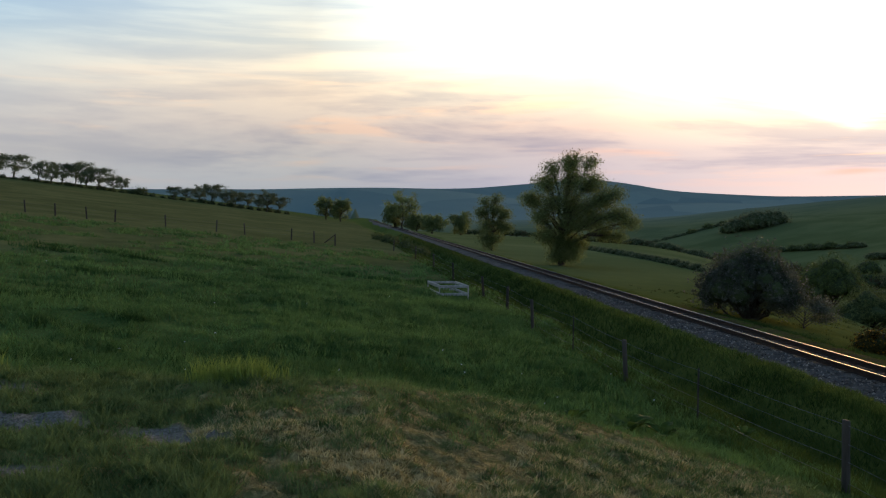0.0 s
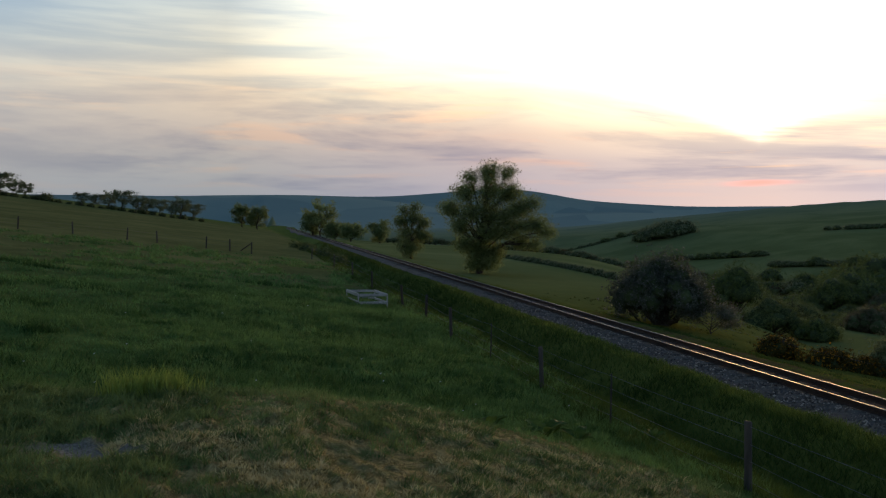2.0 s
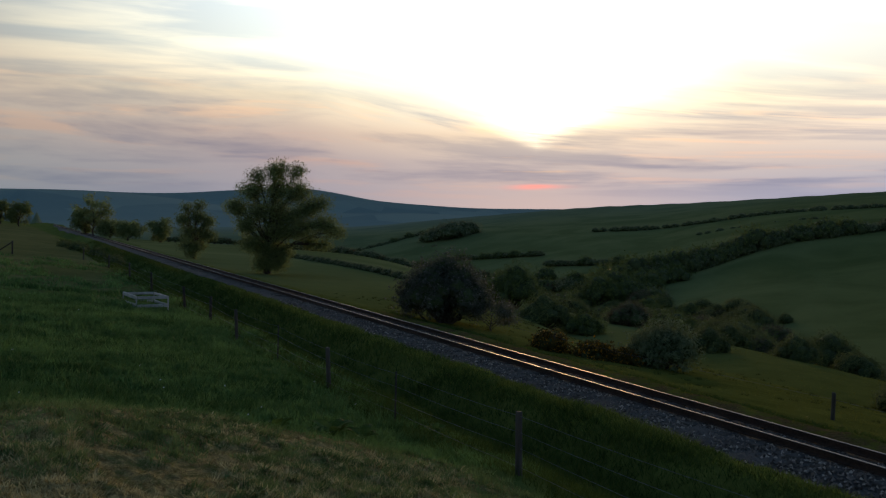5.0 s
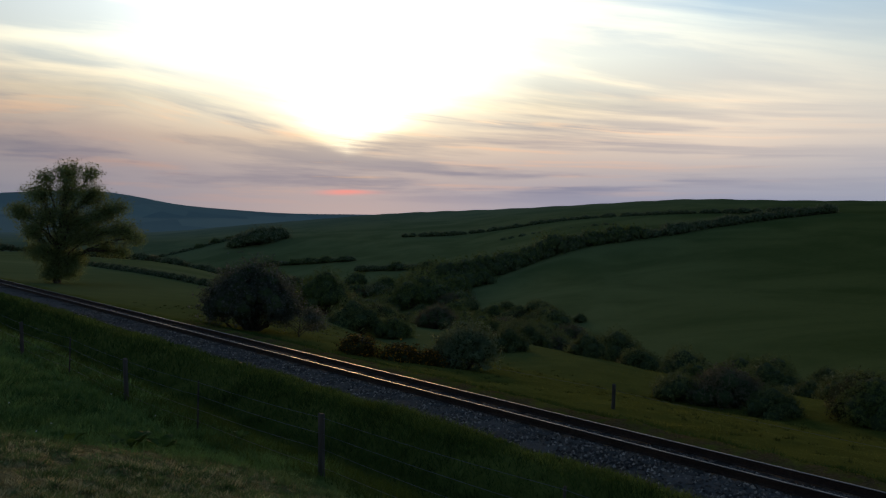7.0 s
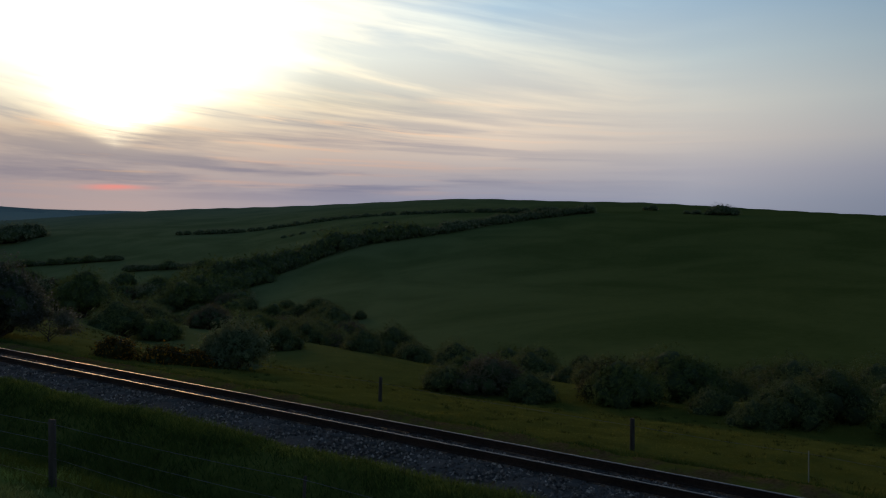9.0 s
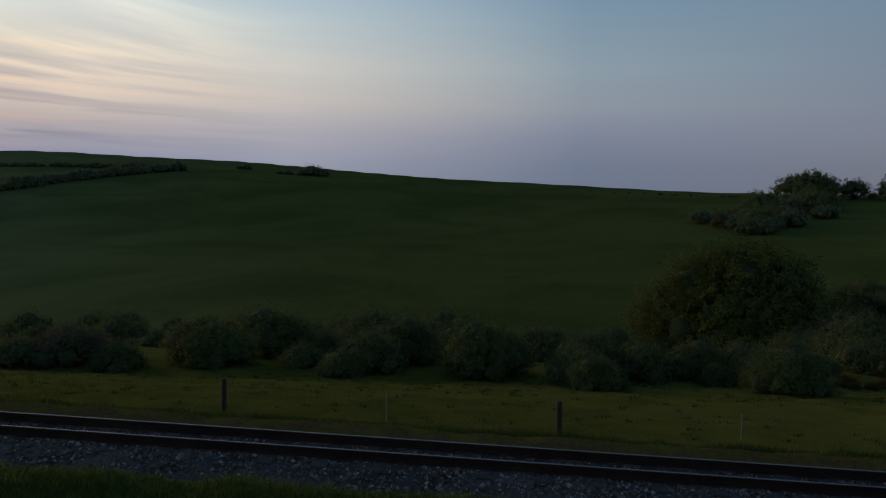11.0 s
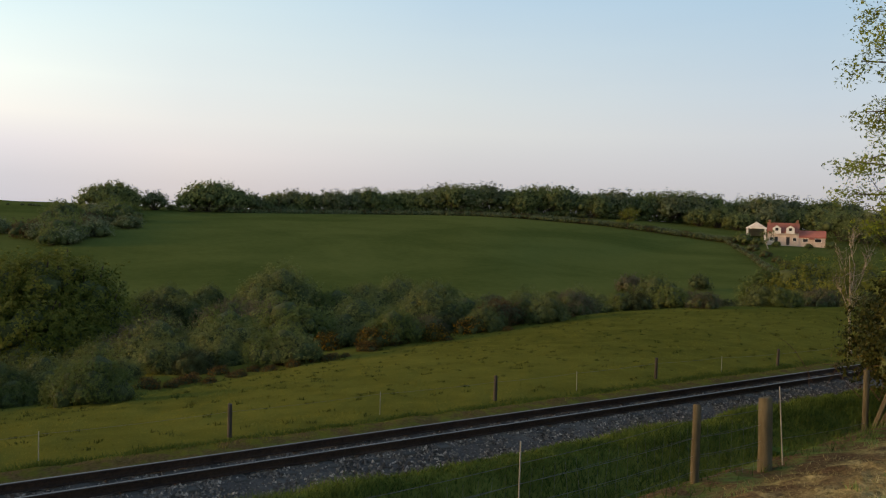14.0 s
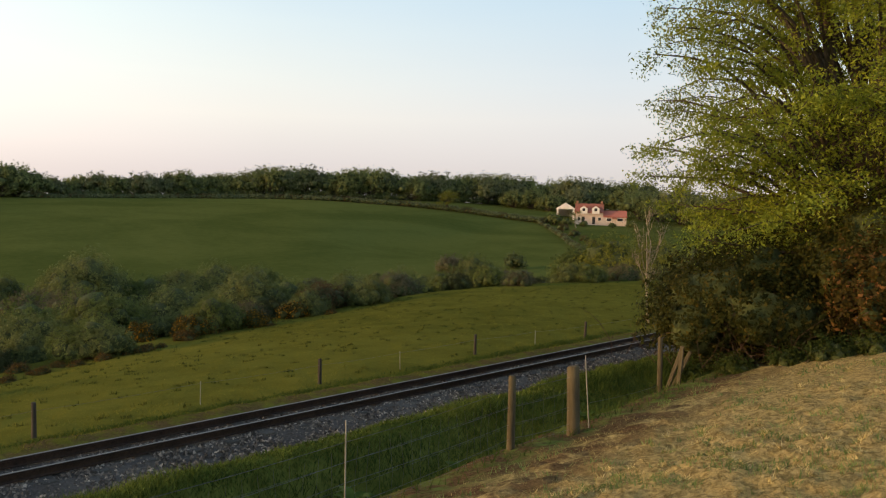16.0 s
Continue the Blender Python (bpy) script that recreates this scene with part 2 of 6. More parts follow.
def ground_material():
    m = bpy.data.materials.new("turf")
    m.use_nodes = True
    t = Nodes(m.node_tree)
    b = t.n["Principled BSDF"]
    co = t.n.new("ShaderNodeTexCoord").outputs["Object"]
    cover = t.n.new("ShaderNodeVertexColor")
    cover.layer_name = "cover"
    far = t.n.new("ShaderNodeVertexColor")
    far.layer_name = "land"
    sp, sf = t.n.new("ShaderNodeSeparateColor"), t.n.new("ShaderNodeSeparateColor")
    t.l.new(cover.outputs[0], sp.inputs[0])
    t.l.new(far.outputs[0], sf.inputs[0])
    fine, mid, broad = t.noise(co, 9.0, 8.0, 0.7), t.noise(co, 0.8, 6.0, 0.6, 0.4), t.noise(co, 0.03, 5.0, 0.6, 0.5)
    g = t.math("ADD", t.math("MULTIPLY", t.band(fine, 0.25, 0.75), 0.4), t.math("MULTIPLY", t.band(mid, 0.3, 0.7), 0.6))
    c = t.mix(g, (0.044, 0.073, 0.019), (0.160, 0.218, 0.062))
    field = t.mix(t.math("ADD", t.math("MULTIPLY", g, 0.6), t.math("MULTIPLY", t.band(broad, 0.35, 0.65), 0.4)), (0.074, 0.081, 0.015), (0.176, 0.168, 0.034))
    c = t.mix(sf.outputs[0], c, field)
    pasture = t.mix(t.math("ADD", t.math("MULTIPLY", t.band(mid, 0.3, 0.7), 0.3), t.math("MULTIPLY", t.band(broad, 0.35, 0.65), 0.7)), (0.066, 0.088, 0.022), (0.114, 0.134, 0.037))
    # dry: a paler tone that paints in the haze on slopes towards the sun
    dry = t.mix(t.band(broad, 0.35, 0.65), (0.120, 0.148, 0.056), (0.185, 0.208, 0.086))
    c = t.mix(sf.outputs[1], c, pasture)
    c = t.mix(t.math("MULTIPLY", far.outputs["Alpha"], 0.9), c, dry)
    # distant field patches, bluish and pale: distance haze put into the base colour
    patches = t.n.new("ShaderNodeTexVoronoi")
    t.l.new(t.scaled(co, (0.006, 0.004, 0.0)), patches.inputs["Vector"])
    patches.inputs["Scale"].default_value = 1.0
    far_haze = t.mix(t.math("ADD", t.math("MULTIPLY", t.dot(patches.outputs["Color"], (1, 0, 0)), 0.7), t.math("MULTIPLY", t.noise(co, 0.02, 5.0, 0.6), 0.3)), (0.165, 0.235, 0.235), (0.270, 0.345, 0.300))
    c = t.mix(sf.outputs[2], c, far_haze)
    straw = t.mix(t.band(t.noise(co, 14.0, 8.0, 0.75, 0.6), 0.3, 0.7), (0.12, 0.090, 0.036), (0.58, 0.44, 0.19))
    green = t.mix(g, (0.080, 0.100, 0.030), (0.190, 0.190, 0.065))
    mown = t.mix(t.band(t.math("ADD", t.noise(co, 3.6, 7.0, 0.75, 0.9), t.math("ADD", 0.03, t.math("MULTIPLY", cover.outputs["Alpha"], 0.16))), 0.42, 0.58), green, straw)
    seeding = t.mix(t.math("ADD", t.math("MULTIPLY", g, 0.5), t.math("MULTIPLY", t.band(t.noise(co, 0.12, 5.0, 0.6, 0.6), 0.35, 0.65), 0.5)), (0.085, 0.098, 0.036), (0.200, 0.190, 0.080))
    c = t.mix(t.math("MULTIPLY", cover.outputs["Alpha"], 0.85), c, seeding)
    c = t.mix(sp.outputs[0], c, mown)
    soil = t.mix(t.band(t.noise(co, 18.0, 6.0, 0.7), 0.3, 0.7), (0.055, 0.036, 0.019), (0.165, 0.105, 0.056))
    c = t.mix(t.math("MULTIPLY", sp.outputs[1], t.band(t.noise(co, 2.2, 6.0, 0.7), 0.38, 0.58)), c, soil)
    grit = t.mix(t.band(t.noise(co, 40.0, 4.0, 0.7), 0.3, 0.7), (0.10, 0.095, 0.080), (0.29, 0.27, 0.23))
    c = t.mix(t.math("MULTIPLY", sp.outputs[2], t.band(t.noise(co, 3.0, 5.0, 0.6, 0.5), 0.28, 0.45)), c, grit)
    t.put(b.inputs["Base Color"], c)
    b.inputs["Roughness"].default_value = 0.95
    b.inputs["Specular IOR Level"].default_value = 0.0
    n = t.n.new("ShaderNodeBump")
    n.inputs["Strength"].default_value, n.inputs["Distance"].default_value = 0.7, 0.10
    t.put(n.inputs["Height"], t.math("ADD", t.math("MULTIPLY", fine, 0.4), mid))
    t.l.new(n.outputs[0], b.inputs["Normal"])
    return m


TURF = ground_material()
BARK = surface("bark", (0.035, 0.028, 0.022), (0.10, 0.085, 0.07), 0.95, 14, 2, 0.8, 0.02, stretch=(1, 1, 0.3))
# dark green for shrub cores: the shade between leaves put into the colour
SHADE_CORE = surface("shaded_core", (0.030, 0.046, 0.017), (0.086, 0.112, 0.042), 0.95, 9, 1.2, 0.8, 0.06)
PALE_BARK = surface("pale_bark", (0.16, 0.14, 0.11), (0.42, 0.39, 0.33), 0.9, 12, 3, 0.5, 0.01)
LEAF_DARK = leafage("dark_leaf", (0.062, 0.085, 0.038), (0.135, 0.160, 0.070))
LEAF_MID = leafage("green_leaf", (0.075, 0.110, 0.034), (0.175, 0.215, 0.066))
LEAF_TREE = leafage("tree_leaf", (0.130, 0.175, 0.072), (0.270, 0.320, 0.130), through_=0.58)
LEAF_SALLOW = leafage("sallow_leaf", (0.068, 0.096, 0.034), (0.196, 0.226, 0.082))
# dark green leaf, darkened further: the valley wood's shadow put into the colour
LEAF_SHADED = leafage("shaded_leaf", (0.026, 0.036, 0.016), (0.068, 0.080, 0.034))
LEAF_GOLD = leafage("fresh_leaf", (0.066, 0.096, 0.020), (0.200, 0.212, 0.046), through_=0.4)
LEAF_RUST = leafage("rust_leaf", (0.052, 0.042, 0.023), (0.125, 0.090, 0.043))
LEAF_BRACKEN = leafage("bracken_frond", (0.055, 0.042, 0.019), (0.150, 0.100, 0.040), tip=(0.34, 0.19, 0.03))
LEAF_GORSE = leafage("gorse_sprig", (0.034, 0.038, 0.012), (0.120, 0.085, 0.020), tip=(0.48, 0.24, 0.02), vary=0.5)
LEAF_MAY = leafage("may_leaf", (0.080, 0.092, 0.068), (0.165, 0.180, 0.130), tip=(0.23, 0.22, 0.20), through_=0.55)
# far leaves lighter and greyer, a little haze painted into their colour
LEAF_FAR = leafage("hazy_leaf", (0.105, 0.138, 0.080), (0.210, 0.240, 0.135))
LEAF_NETTLE = leafage("nettle_leaf", (0.024, 0.042, 0.012), (0.075, 0.100, 0.026))
LEAF_PALE = leafage("willow_leaf", (0.110, 0.150, 0.075), (0.240, 0.285, 0.150), through_=0.5)
LEAF_GREY = leafage("twiggy_leaf", (0.075, 0.075, 0.045), (0.155, 0.145, 0.09))
LEAF_BEECH = leafage("beech_leaf", (0.050, 0.092, 0.018), (0.300, 0.375, 0.062), through_=0.36, patch=1.1)
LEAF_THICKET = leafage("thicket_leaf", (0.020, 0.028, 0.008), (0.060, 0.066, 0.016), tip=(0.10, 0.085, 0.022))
LEAF_BRAMBLE = leafage("bramble_leaf", (0.03, 0.028, 0.010), (0.09, 0.070, 0.020), tip=(0.20, 0.10, 0.04))
TWIG = surface("dead_twig", (0.035, 0.022, 0.015), (0.11, 0.066, 0.045), 0.9, 20, 3, 0.3, 0.005)
GRASS_TUFT = leafage("tuft_blade", (0.046, 0.088, 0.028), (0.250, 0.330, 0.118), patch=3.0)
GRASS_FIELD = leafage("field_blade", (0.066, 0.078, 0.014), (0.215, 0.205, 0.038), patch=0.8)
STRAW = leafage("clippings", (0.30, 0.25, 0.115), (0.82, 0.68, 0.34), patch=4.0, through_=0.15)
RUSH = leafage("rush_blade", (0.040, 0.058, 0.012), (0.080, 0.092, 0.022))
GRASS = leafage("meadow_blade", (0.044, 0.105, 0.033), (0.200, 0.330, 0.100), patch=1.0)
# lush green, darkened to paint in the shade on the bank's near face
GRASS_BANK = leafage("bank_blade", (0.020, 0.044, 0.010), (0.086, 0.128, 0.028), patch=1.2)
GRASS_LUSH = leafage("lush_blade", (0.022, 0.060, 0.018), (0.080, 0.155, 0.042))
GRASS_MOWN = leafage("mown_blade", (0.130, 0.112, 0.045), (0.540, 0.430, 0.190), patch=3.0, through_=0.2)
# lighter copy of the bank grass: low light on the crest as colour
GRASS_LIT_CREST = leafage("lit_crest_blade", (0.080, 0.128, 0.028), (0.235, 0.285, 0.062), patch=1.0)
GRASS_TALL = leafage("tall_blade", (0.11, 0.18, 0.036), (0.30, 0.39, 0.09))
DOCK = leafage("dock_leaf", (0.05, 0.10, 0.022), (0.13, 0.20, 0.045), tip=(0.26, 0.32, 0.14))
STEEL = surface("polished_rail", (0.15, 0.132, 0.12), (0.25, 0.222, 0.20), 0.48, 6, 1, 0.1, 0.002, 1.0)
RUST = surface("rusty_rail", (0.018, 0.012, 0.010), (0.065, 0.038, 0.026), 0.9, 20, 2, 0.4, 0.004)
SLEEPER = surface("weathered_sleeper", (0.035, 0.030, 0.026), (0.11, 0.098, 0.085), 0.9, 16, 1.5, 0.6, 0.01, spread=0.5, stretch=(1, 0.25, 1))
BALLAST = surface("ballast_bed", (0.058, 0.050, 0.045), (0.165, 0.146, 0.130), 0.95, 22, 0.9, 1.0, 0.04)


def stone_material():
    m = leafage("ballast_stone", (0.042, 0.033, 0.028), (0.31, 0.258, 0.220), tip=(0.46, 0.385, 0.32), through_=0.0, rough=0.9, patch=0.4, vary=0.85)
    return m


STONE = stone_material()
POST = surface("weathered_post", (0.036, 0.031, 0.018), (0.135, 0.116, 0.072), 0.9, 18, 2, 0.6, 0.01, spread=0.5, stretch=(1, 1, 0.15))
POST_GREY = surface("grey_post", (0.035, 0.030, 0.026), (0.10, 0.088, 0.074), 0.9, 18, 2, 0.6, 0.01, spread=0.5, stretch=(1, 1, 0.15))
STAKE = surface("plastic_stake", (0.20, 0.20, 0.18), (0.34, 0.34, 0.30), 0.5, 10, 2, 0.1, 0.002)
WIRE = surface("galvanised_wire", (0.10, 0.10, 0.10), (0.22, 0.22, 0.22), 0.55, 30, 4, 0.0, 0.0, 0.7)
GALV = surface("galvanised_rail", (0.26, 0.27, 0.28), (0.48, 0.49, 0.50), 0.5, 12, 2, 0.1, 0.003, 0.4)
PETAL = surface("white_petal", (0.55, 0.55, 0.50), (0.80, 0.80, 0.76), 0.8, 20, 3, 0.0, 0.0)

# ---- the lie of the land: s runs along the track, n across it ----
TH = radians(-7.57)
US, UN = (math.sin(TH), math.cos(TH)), (math.cos(TH), -math.sin(TH))
RAIL_N, GAUGE = 11.23, 0.65


def sn(x, y):
    return x * US[0] + y * US[1], x * UN[0] + y * UN[1]


def xy(s, n):
    return s * US[0] + n * UN[0], s * US[1] + n * UN[1]


def rail_z(s):
    """Height of the rail heads: a steady climb that eases over a distant crest."""
    s = np.clip(s, -80, 600)
    return -3.34 + 0.015 * s - 0.00006 * np.maximum(s - 250, 0) ** 2


def bend(s):
    """The track swings a little towards the field as it leaves."""
    b = np.clip(s, -40, 0)
    return -0.00031 * b ** 2 - 0.0000061 * b ** 3


def smooth(a, b, v):
    k = np.clip((v - a) / (b - a), 0, 1)
    return k * k * (3 - 2 * k)


# bearing in degrees: edge of the near field (range, elevation), valley floor (range, height), far slope, skyline, distant hills
BEAR = [-8, 5, 15, 20, 25, 30, 36, 42, 50, 62, 76, 92, 107, 115, 125, 133, 140, 150, 172]
EDGE_R = [230, 170, 130, 95, 65, 50, 40, 34, 30, 27, 27, 28, 32, 36, 42, 48, 52, 57, 90]
EDGE_E = [-0.3, -1.0, -1.9, -3.4, -5.4, -7.5, -8.6, -9.4, -10.9, -11.9, -12.3, -11.9, -10.6, -9.0, -7.15, -5.4, -4.6, -4.0, -3.0]
FLOOR_R = [420, 380, 300, 250, 220, 180, 140, 110, 85, 70, 65, 62, 62, 66, 70, 74, 76, 80, 120]
FLOOR_Z = [-14, -18, -22, -22, -20, -18.5, -17, -15.5, -14, -13, -12.5, -12, -10.5, -9.8, -9, -8.6, -8.3, -7.5, -6]
SLOPE_R = [600, 560, 480, 440, 400, 350, 280, 230, 230, 200, 195, 180, 150, 150, 150, 175, 225, 235, 240]
SLOPE_E = [-0.4, -0.5, -0.6, -0.4, -0.3, -0.6, -2.0, -1.7, -1.2, -1.5, -1.4, -1.5, -2.0, -1.8, -1.6, -1.35, -0.4, -0.45, -0.5]
RIDGE_R = [800, 780, 720, 680, 640, 600, 550, 520, 480, 420, 340, 300, 268, 262, 262, 266, 276, 280, 290]
RIDGE_E = [0.0, 0.0, 0.15, 0.7, 1.2, 1.62, 1.88, 2.22, 2.68, 2.48, 1.44, 0.95, 0.78, 0.9, 1.15, 1.0, 0.75, 0.5, 0.5]
FIELD_B = [-50, -24, -14, -8, -4, 0, 3, 6, 9, 13, 18, 24, 30, 60]
FIELD_E = [1.9, 1.9, 1.75, 2.15, 2.3, 2.1, 1.75, 1.35, 1.2, 1.0, 1.15, 0.8, 0.6, 0.3]
HILL_B = [-50, -20, -11, -5.6, 0.6, 4, 7, 9.5, 11.6, 14, 16, 19.4, 23.8, 28, 34, 60]
HILL_E = [2.1, 2.1, 2.15, 2.3, 2.15, 2.3, 2.62, 2.72, 2.75, 2.1, 1.85, 1.6, 1.4, 1.5, 1.2, 0.4]


def ease(v, xs, ys):
    """Smooth table: the mean of a few neighbouring straight-line readings."""
    return sum(np.interp(v + o, xs, ys) for o in (-2.0, -1.0, 0.0, 1.0, 2.0)) / 5


def ground_z(x, y):
    x, y = np.asarray(x, float), np.asarray(y, float)
    s, n = sn(x, y)
    r = np.hypot(x, y) + 1e-6
    az = np.degrees(np.arctan2(x, y))
    az = np.where(az < -97, az + 360, az)
    zr = rail_z(s)
    n0 = n - bend(s)
    # meadow that climbs away from the line, and the raised mown terrace the camera stands on
    meadow = zr + 0.16 + 0.118 * (6.2 - np.clip(n, -70, 6.2)) + 0.05 * (-70 - np.minimum(n, -70)) + 0.0008 * np.clip(r - 110, 0, 90) * np.clip(-n, 0, 60) * 0.25
    meadow = np.where(s < 0, -3.18 + 0.016 * np.maximum(s, -30) + 0.118 * (6.2 - np.clip(n, -70, 6.2)), meadow)
    terrace = -1.62 - 0.245 * np.maximum(n - 0.7, 0) + 0.04 * np.clip(-n, 0, 20) + 0.006 * np.clip(-s, 0, 30)
    lip = 8.3 + 0.5 * np.sin(0.55 * x + 0.6) + 0.25 * np.sin(1.3 * x)
    on = 1 - smooth(lip - 0.3, lip + 2.2, y)
    near = meadow * (1 - on) + terrace * on
    near = near + np.where(s > 3, 0.06 * np.sin(0.9 * s + 0.4 * np.sin(0.3 * n)) * smooth(9, 14, s) * (1 - smooth(30, 55, s)), 0)
    near = near - smooth(150, 215, r) * 0.00035 * np.maximum(r - 150, 0) ** 1.6 * (n < 8)
    # ditch, grass bank and the bed of the line
    bank = np.interp(n0, [6.2, 7.2, 8.2, 9.1, 9.55, 10.0, 10.3, 13.1, 13.7, 15.2], [0.16, -0.50, -0.46, 0.0, 0.03, -0.28, -0.42, -0.42, -0.36, -0.52])
    # the ditch runs out below the thicket
    bank = bank + 0.45 * (1 - smooth(-15, -8, s)) * smooth(6.2, 7.0, n0) * (1 - smooth(8.0, 9.3, n0))
    line = zr + bank
    k = smooth(5.9, 7.0, n0)
    z = near * (1 - k) + line * k
    # the land beyond the line
    a = np.clip(az, -8, 172)
    far0 = np.maximum(r * 13.7 / np.maximum(n0, 0.1), 13.0)
    re = np.maximum(ease(a, BEAR, EDGE_R), 0)
    ze = re * np.tan(np.radians(ease(a, BEAR, EDGE_E)))
    rf, zf = ease(a, BEAR, FLOOR_R), ease(a, BEAR, FLOOR_Z)
    rs = ease(a, BEAR, SLOPE_R)
    zs = rs * np.tan(np.radians(ease(a, BEAR, SLOPE_E)))
    rr = ease(a, BEAR, RIDGE_R)
    zd = rr * np.tan(np.radians(ease(a, BEAR, RIDGE_E)))
    s0, _ = sn(x * far0 / r, y * far0 / r)
    z0 = rail_z(s0) - 0.5
    re = np.maximum(re, far0 * 1.25)
    e = np.clip((r - far0) / (re - far0), 0, 1)
    field = z0 + (ze - z0) * (0.75 * e + 0.25 * e * e)
    drop = smooth(0, 1, (r - re) / np.maximum(rf - re, 5))
    field = field + (zf - ze) * drop
    k1 = np.clip((r - rf) / (rs - rf), 0, 1)
    field = field + (zs - zf) * (0.6 * k1 * k1 + 0.4 * k1 ** 1.2)
    k2 = np.clip((r - rs) / (rr - rs), 0, 1)
    field = field + (zd - zs) * (1.25 * k2 - 0.25 * k2 * k2)
    k = smooth(13.6, 14.6, n0)
    z = z * (1 - k) + field * k
    # past the skyline the land dips, then the distant moor stands up
    rim = np.where((az > -8) & (n0 > 10), rr, 330.0)
    z = z - np.clip(r - rim, 0, 900) * 0.035
    fields = 1500 * np.tan(np.radians(ease(np.clip(az, -50, 60), FIELD_B, FIELD_E)))
    up = smooth(800, 1500, r)
    z = z * (1 - up) + fields * up - smooth(1550, 1900, r) * 25
    hill = 2600 * np.tan(np.radians(ease(np.clip(az, -50, 60), HILL_B, HILL_E)))
    up = smooth(1700, 2600, r)
    z = z * (1 - up) + hill * up
    return z - smooth(2900, 4600, r) * 120

# ---- mesh helpers ----
rng = np.random.default_rng(7)


def mesh_from(name, verts, faces, material, smooth_=False):
    """One mesh from arrays; faces all have the same number of corners."""
    verts, faces = np.asarray(verts, np.float32), np.asarray(faces, np.int32)
    me = bpy.data.meshes.new(name)
    k = faces.shape[1]
    me.vertices.add(len(verts)), me.loops.add(faces.size), me.polygons.add(len(faces))
    me.vertices.foreach_set("co", verts.ravel())
    me.loops.foreach_set("vertex_index", faces.ravel())
    me.polygons.foreach_set("loop_start", np.arange(0, faces.size, k, dtype=np.int32))
    me.polygons.foreach_set("use_smooth", np.broadcast_to(np.asarray(smooth_, bool), (len(faces),)).copy())
    me.materials.append(material)
    me.update(calc_edges=True)
    return me


def empty(name, m=Matrix.Identity(4)):
    ob = new(name)
    ob.empty_display_size = 0.2
    ob.matrix_world = m
    return ob


def part(name, bm, material, parent=None, label=""):
    """Links a bmesh, or a ready mesh, as one mesh object under a thing or a part."""
    if isinstance(bm, bmesh.types.BMesh):
        me = bpy.data.meshes.new(name)
        bm.to_mesh(me)
        bm.free()
        me.materials.append(material)
    else:
        me = bm
    ob = new(name, me)
    if parent is not None:
        ob.parent = parent
    return tagged(ob, label) if label else ob


def box(bm, lo, hi, bevel=0.0, m=None):
    r = bmesh.ops.create_cube(bm, size=1.0)
    vs = r["verts"]
    c, d = (Vector(lo) + Vector(hi)) / 2, Vector(hi) - Vector(lo)
    for v in vs:
        v.co = Vector((v.co.x * d.x, v.co.y * d.y, v.co.z * d.z)) + c
    if bevel:
        es = list({e for v in vs for e in v.link_edges})
        vs = list({v for f in bmesh.ops.bevel(bm, geom=es, offset=bevel, segments=1, affect="EDGES")["faces"] for v in f.verts} | {v for v in vs if v.is_valid})
    if m is not None:
        bmesh.ops.transform(bm, matrix=m, verts=vs)
    return bm


def tube_arrays(path, radii, sides=6):
    """Verts and quads of a tapered tube along a path."""
    path = np.asarray(path, float)
    tang = np.gradient(path, axis=0)
    tang /= np.linalg.norm(tang, axis=1, keepdims=True) + 1e-9
    ref = np.where(np.abs(tang[:, 2:3]) > 0.9, [[1.0, 0, 0]], [[0, 0, 1.0]])
    a = np.cross(tang, ref)
    a /= np.linalg.norm(a, axis=1, keepdims=True) + 1e-9
    b = np.cross(tang, a)
    ang = np.arange(sides) * 2 * math.pi / sides
    ring = a[:, None] * np.cos(ang)[None, :, None] + b[:, None] * np.sin(ang)[None, :, None]
    verts = (path[:, None] + ring * np.asarray(radii, float)[:, None, None]).reshape(-1, 3)
    i, j = np.meshgrid(np.arange(len(path) - 1), np.arange(sides), indexing="ij")
    q = np.stack([i * sides + j, i * sides + (j + 1) % sides, (i + 1) * sides + (j + 1) % sides, (i + 1) * sides + j], -1).reshape(-1, 4)
    return verts, q


def joined(pieces):
    vs, fs, k = [], [], 0
    for v, f in pieces:
        vs.append(v), fs.append(f + k)
        k += len(v)
    return np.concatenate(vs), np.concatenate(fs)


def at_ground(x, y, dz=0.0):
    return float(ground_z(x, y)) + dz


def polar(az, r):
    return r * math.sin(radians(az)), r * math.cos(radians(az))


def patchy(x, y, size, seed=0):
    """Smooth value noise over the ground, 0 to 1, with two octaves."""
    total, amp = 0.0, 0.65
    for k in range(2):
        u, v = np.asarray(x) / size * (2.1 ** k) + 31.7 * seed + 400, np.asarray(y) / size * (2.1 ** k) + 17.3 * seed + 400
        i, j = np.floor(u), np.floor(v)
        fu, fv = u - i, v - j
        fu, fv = fu * fu * (3 - 2 * fu), fv * fv * (3 - 2 * fv)
        h = lambda a, b: np.modf(np.abs(np.sin(a * 127.1 + b * 311.7) * 43758.5453))[0]
        total = total + amp * ((h(i, j) * (1 - fu) + h(i + 1, j) * fu) * (1 - fv) + (h(i, j + 1) * (1 - fu) + h(i + 1, j + 1) * fu) * fv)
        amp = 0.35
    return total


GRIT_SPOTS = [(-2.75, 6.2, 0.6), (-1.5, 5.95, 0.45), (-3.7, 7.3, 0.5), (-2.2, 5.0, 0.4)]


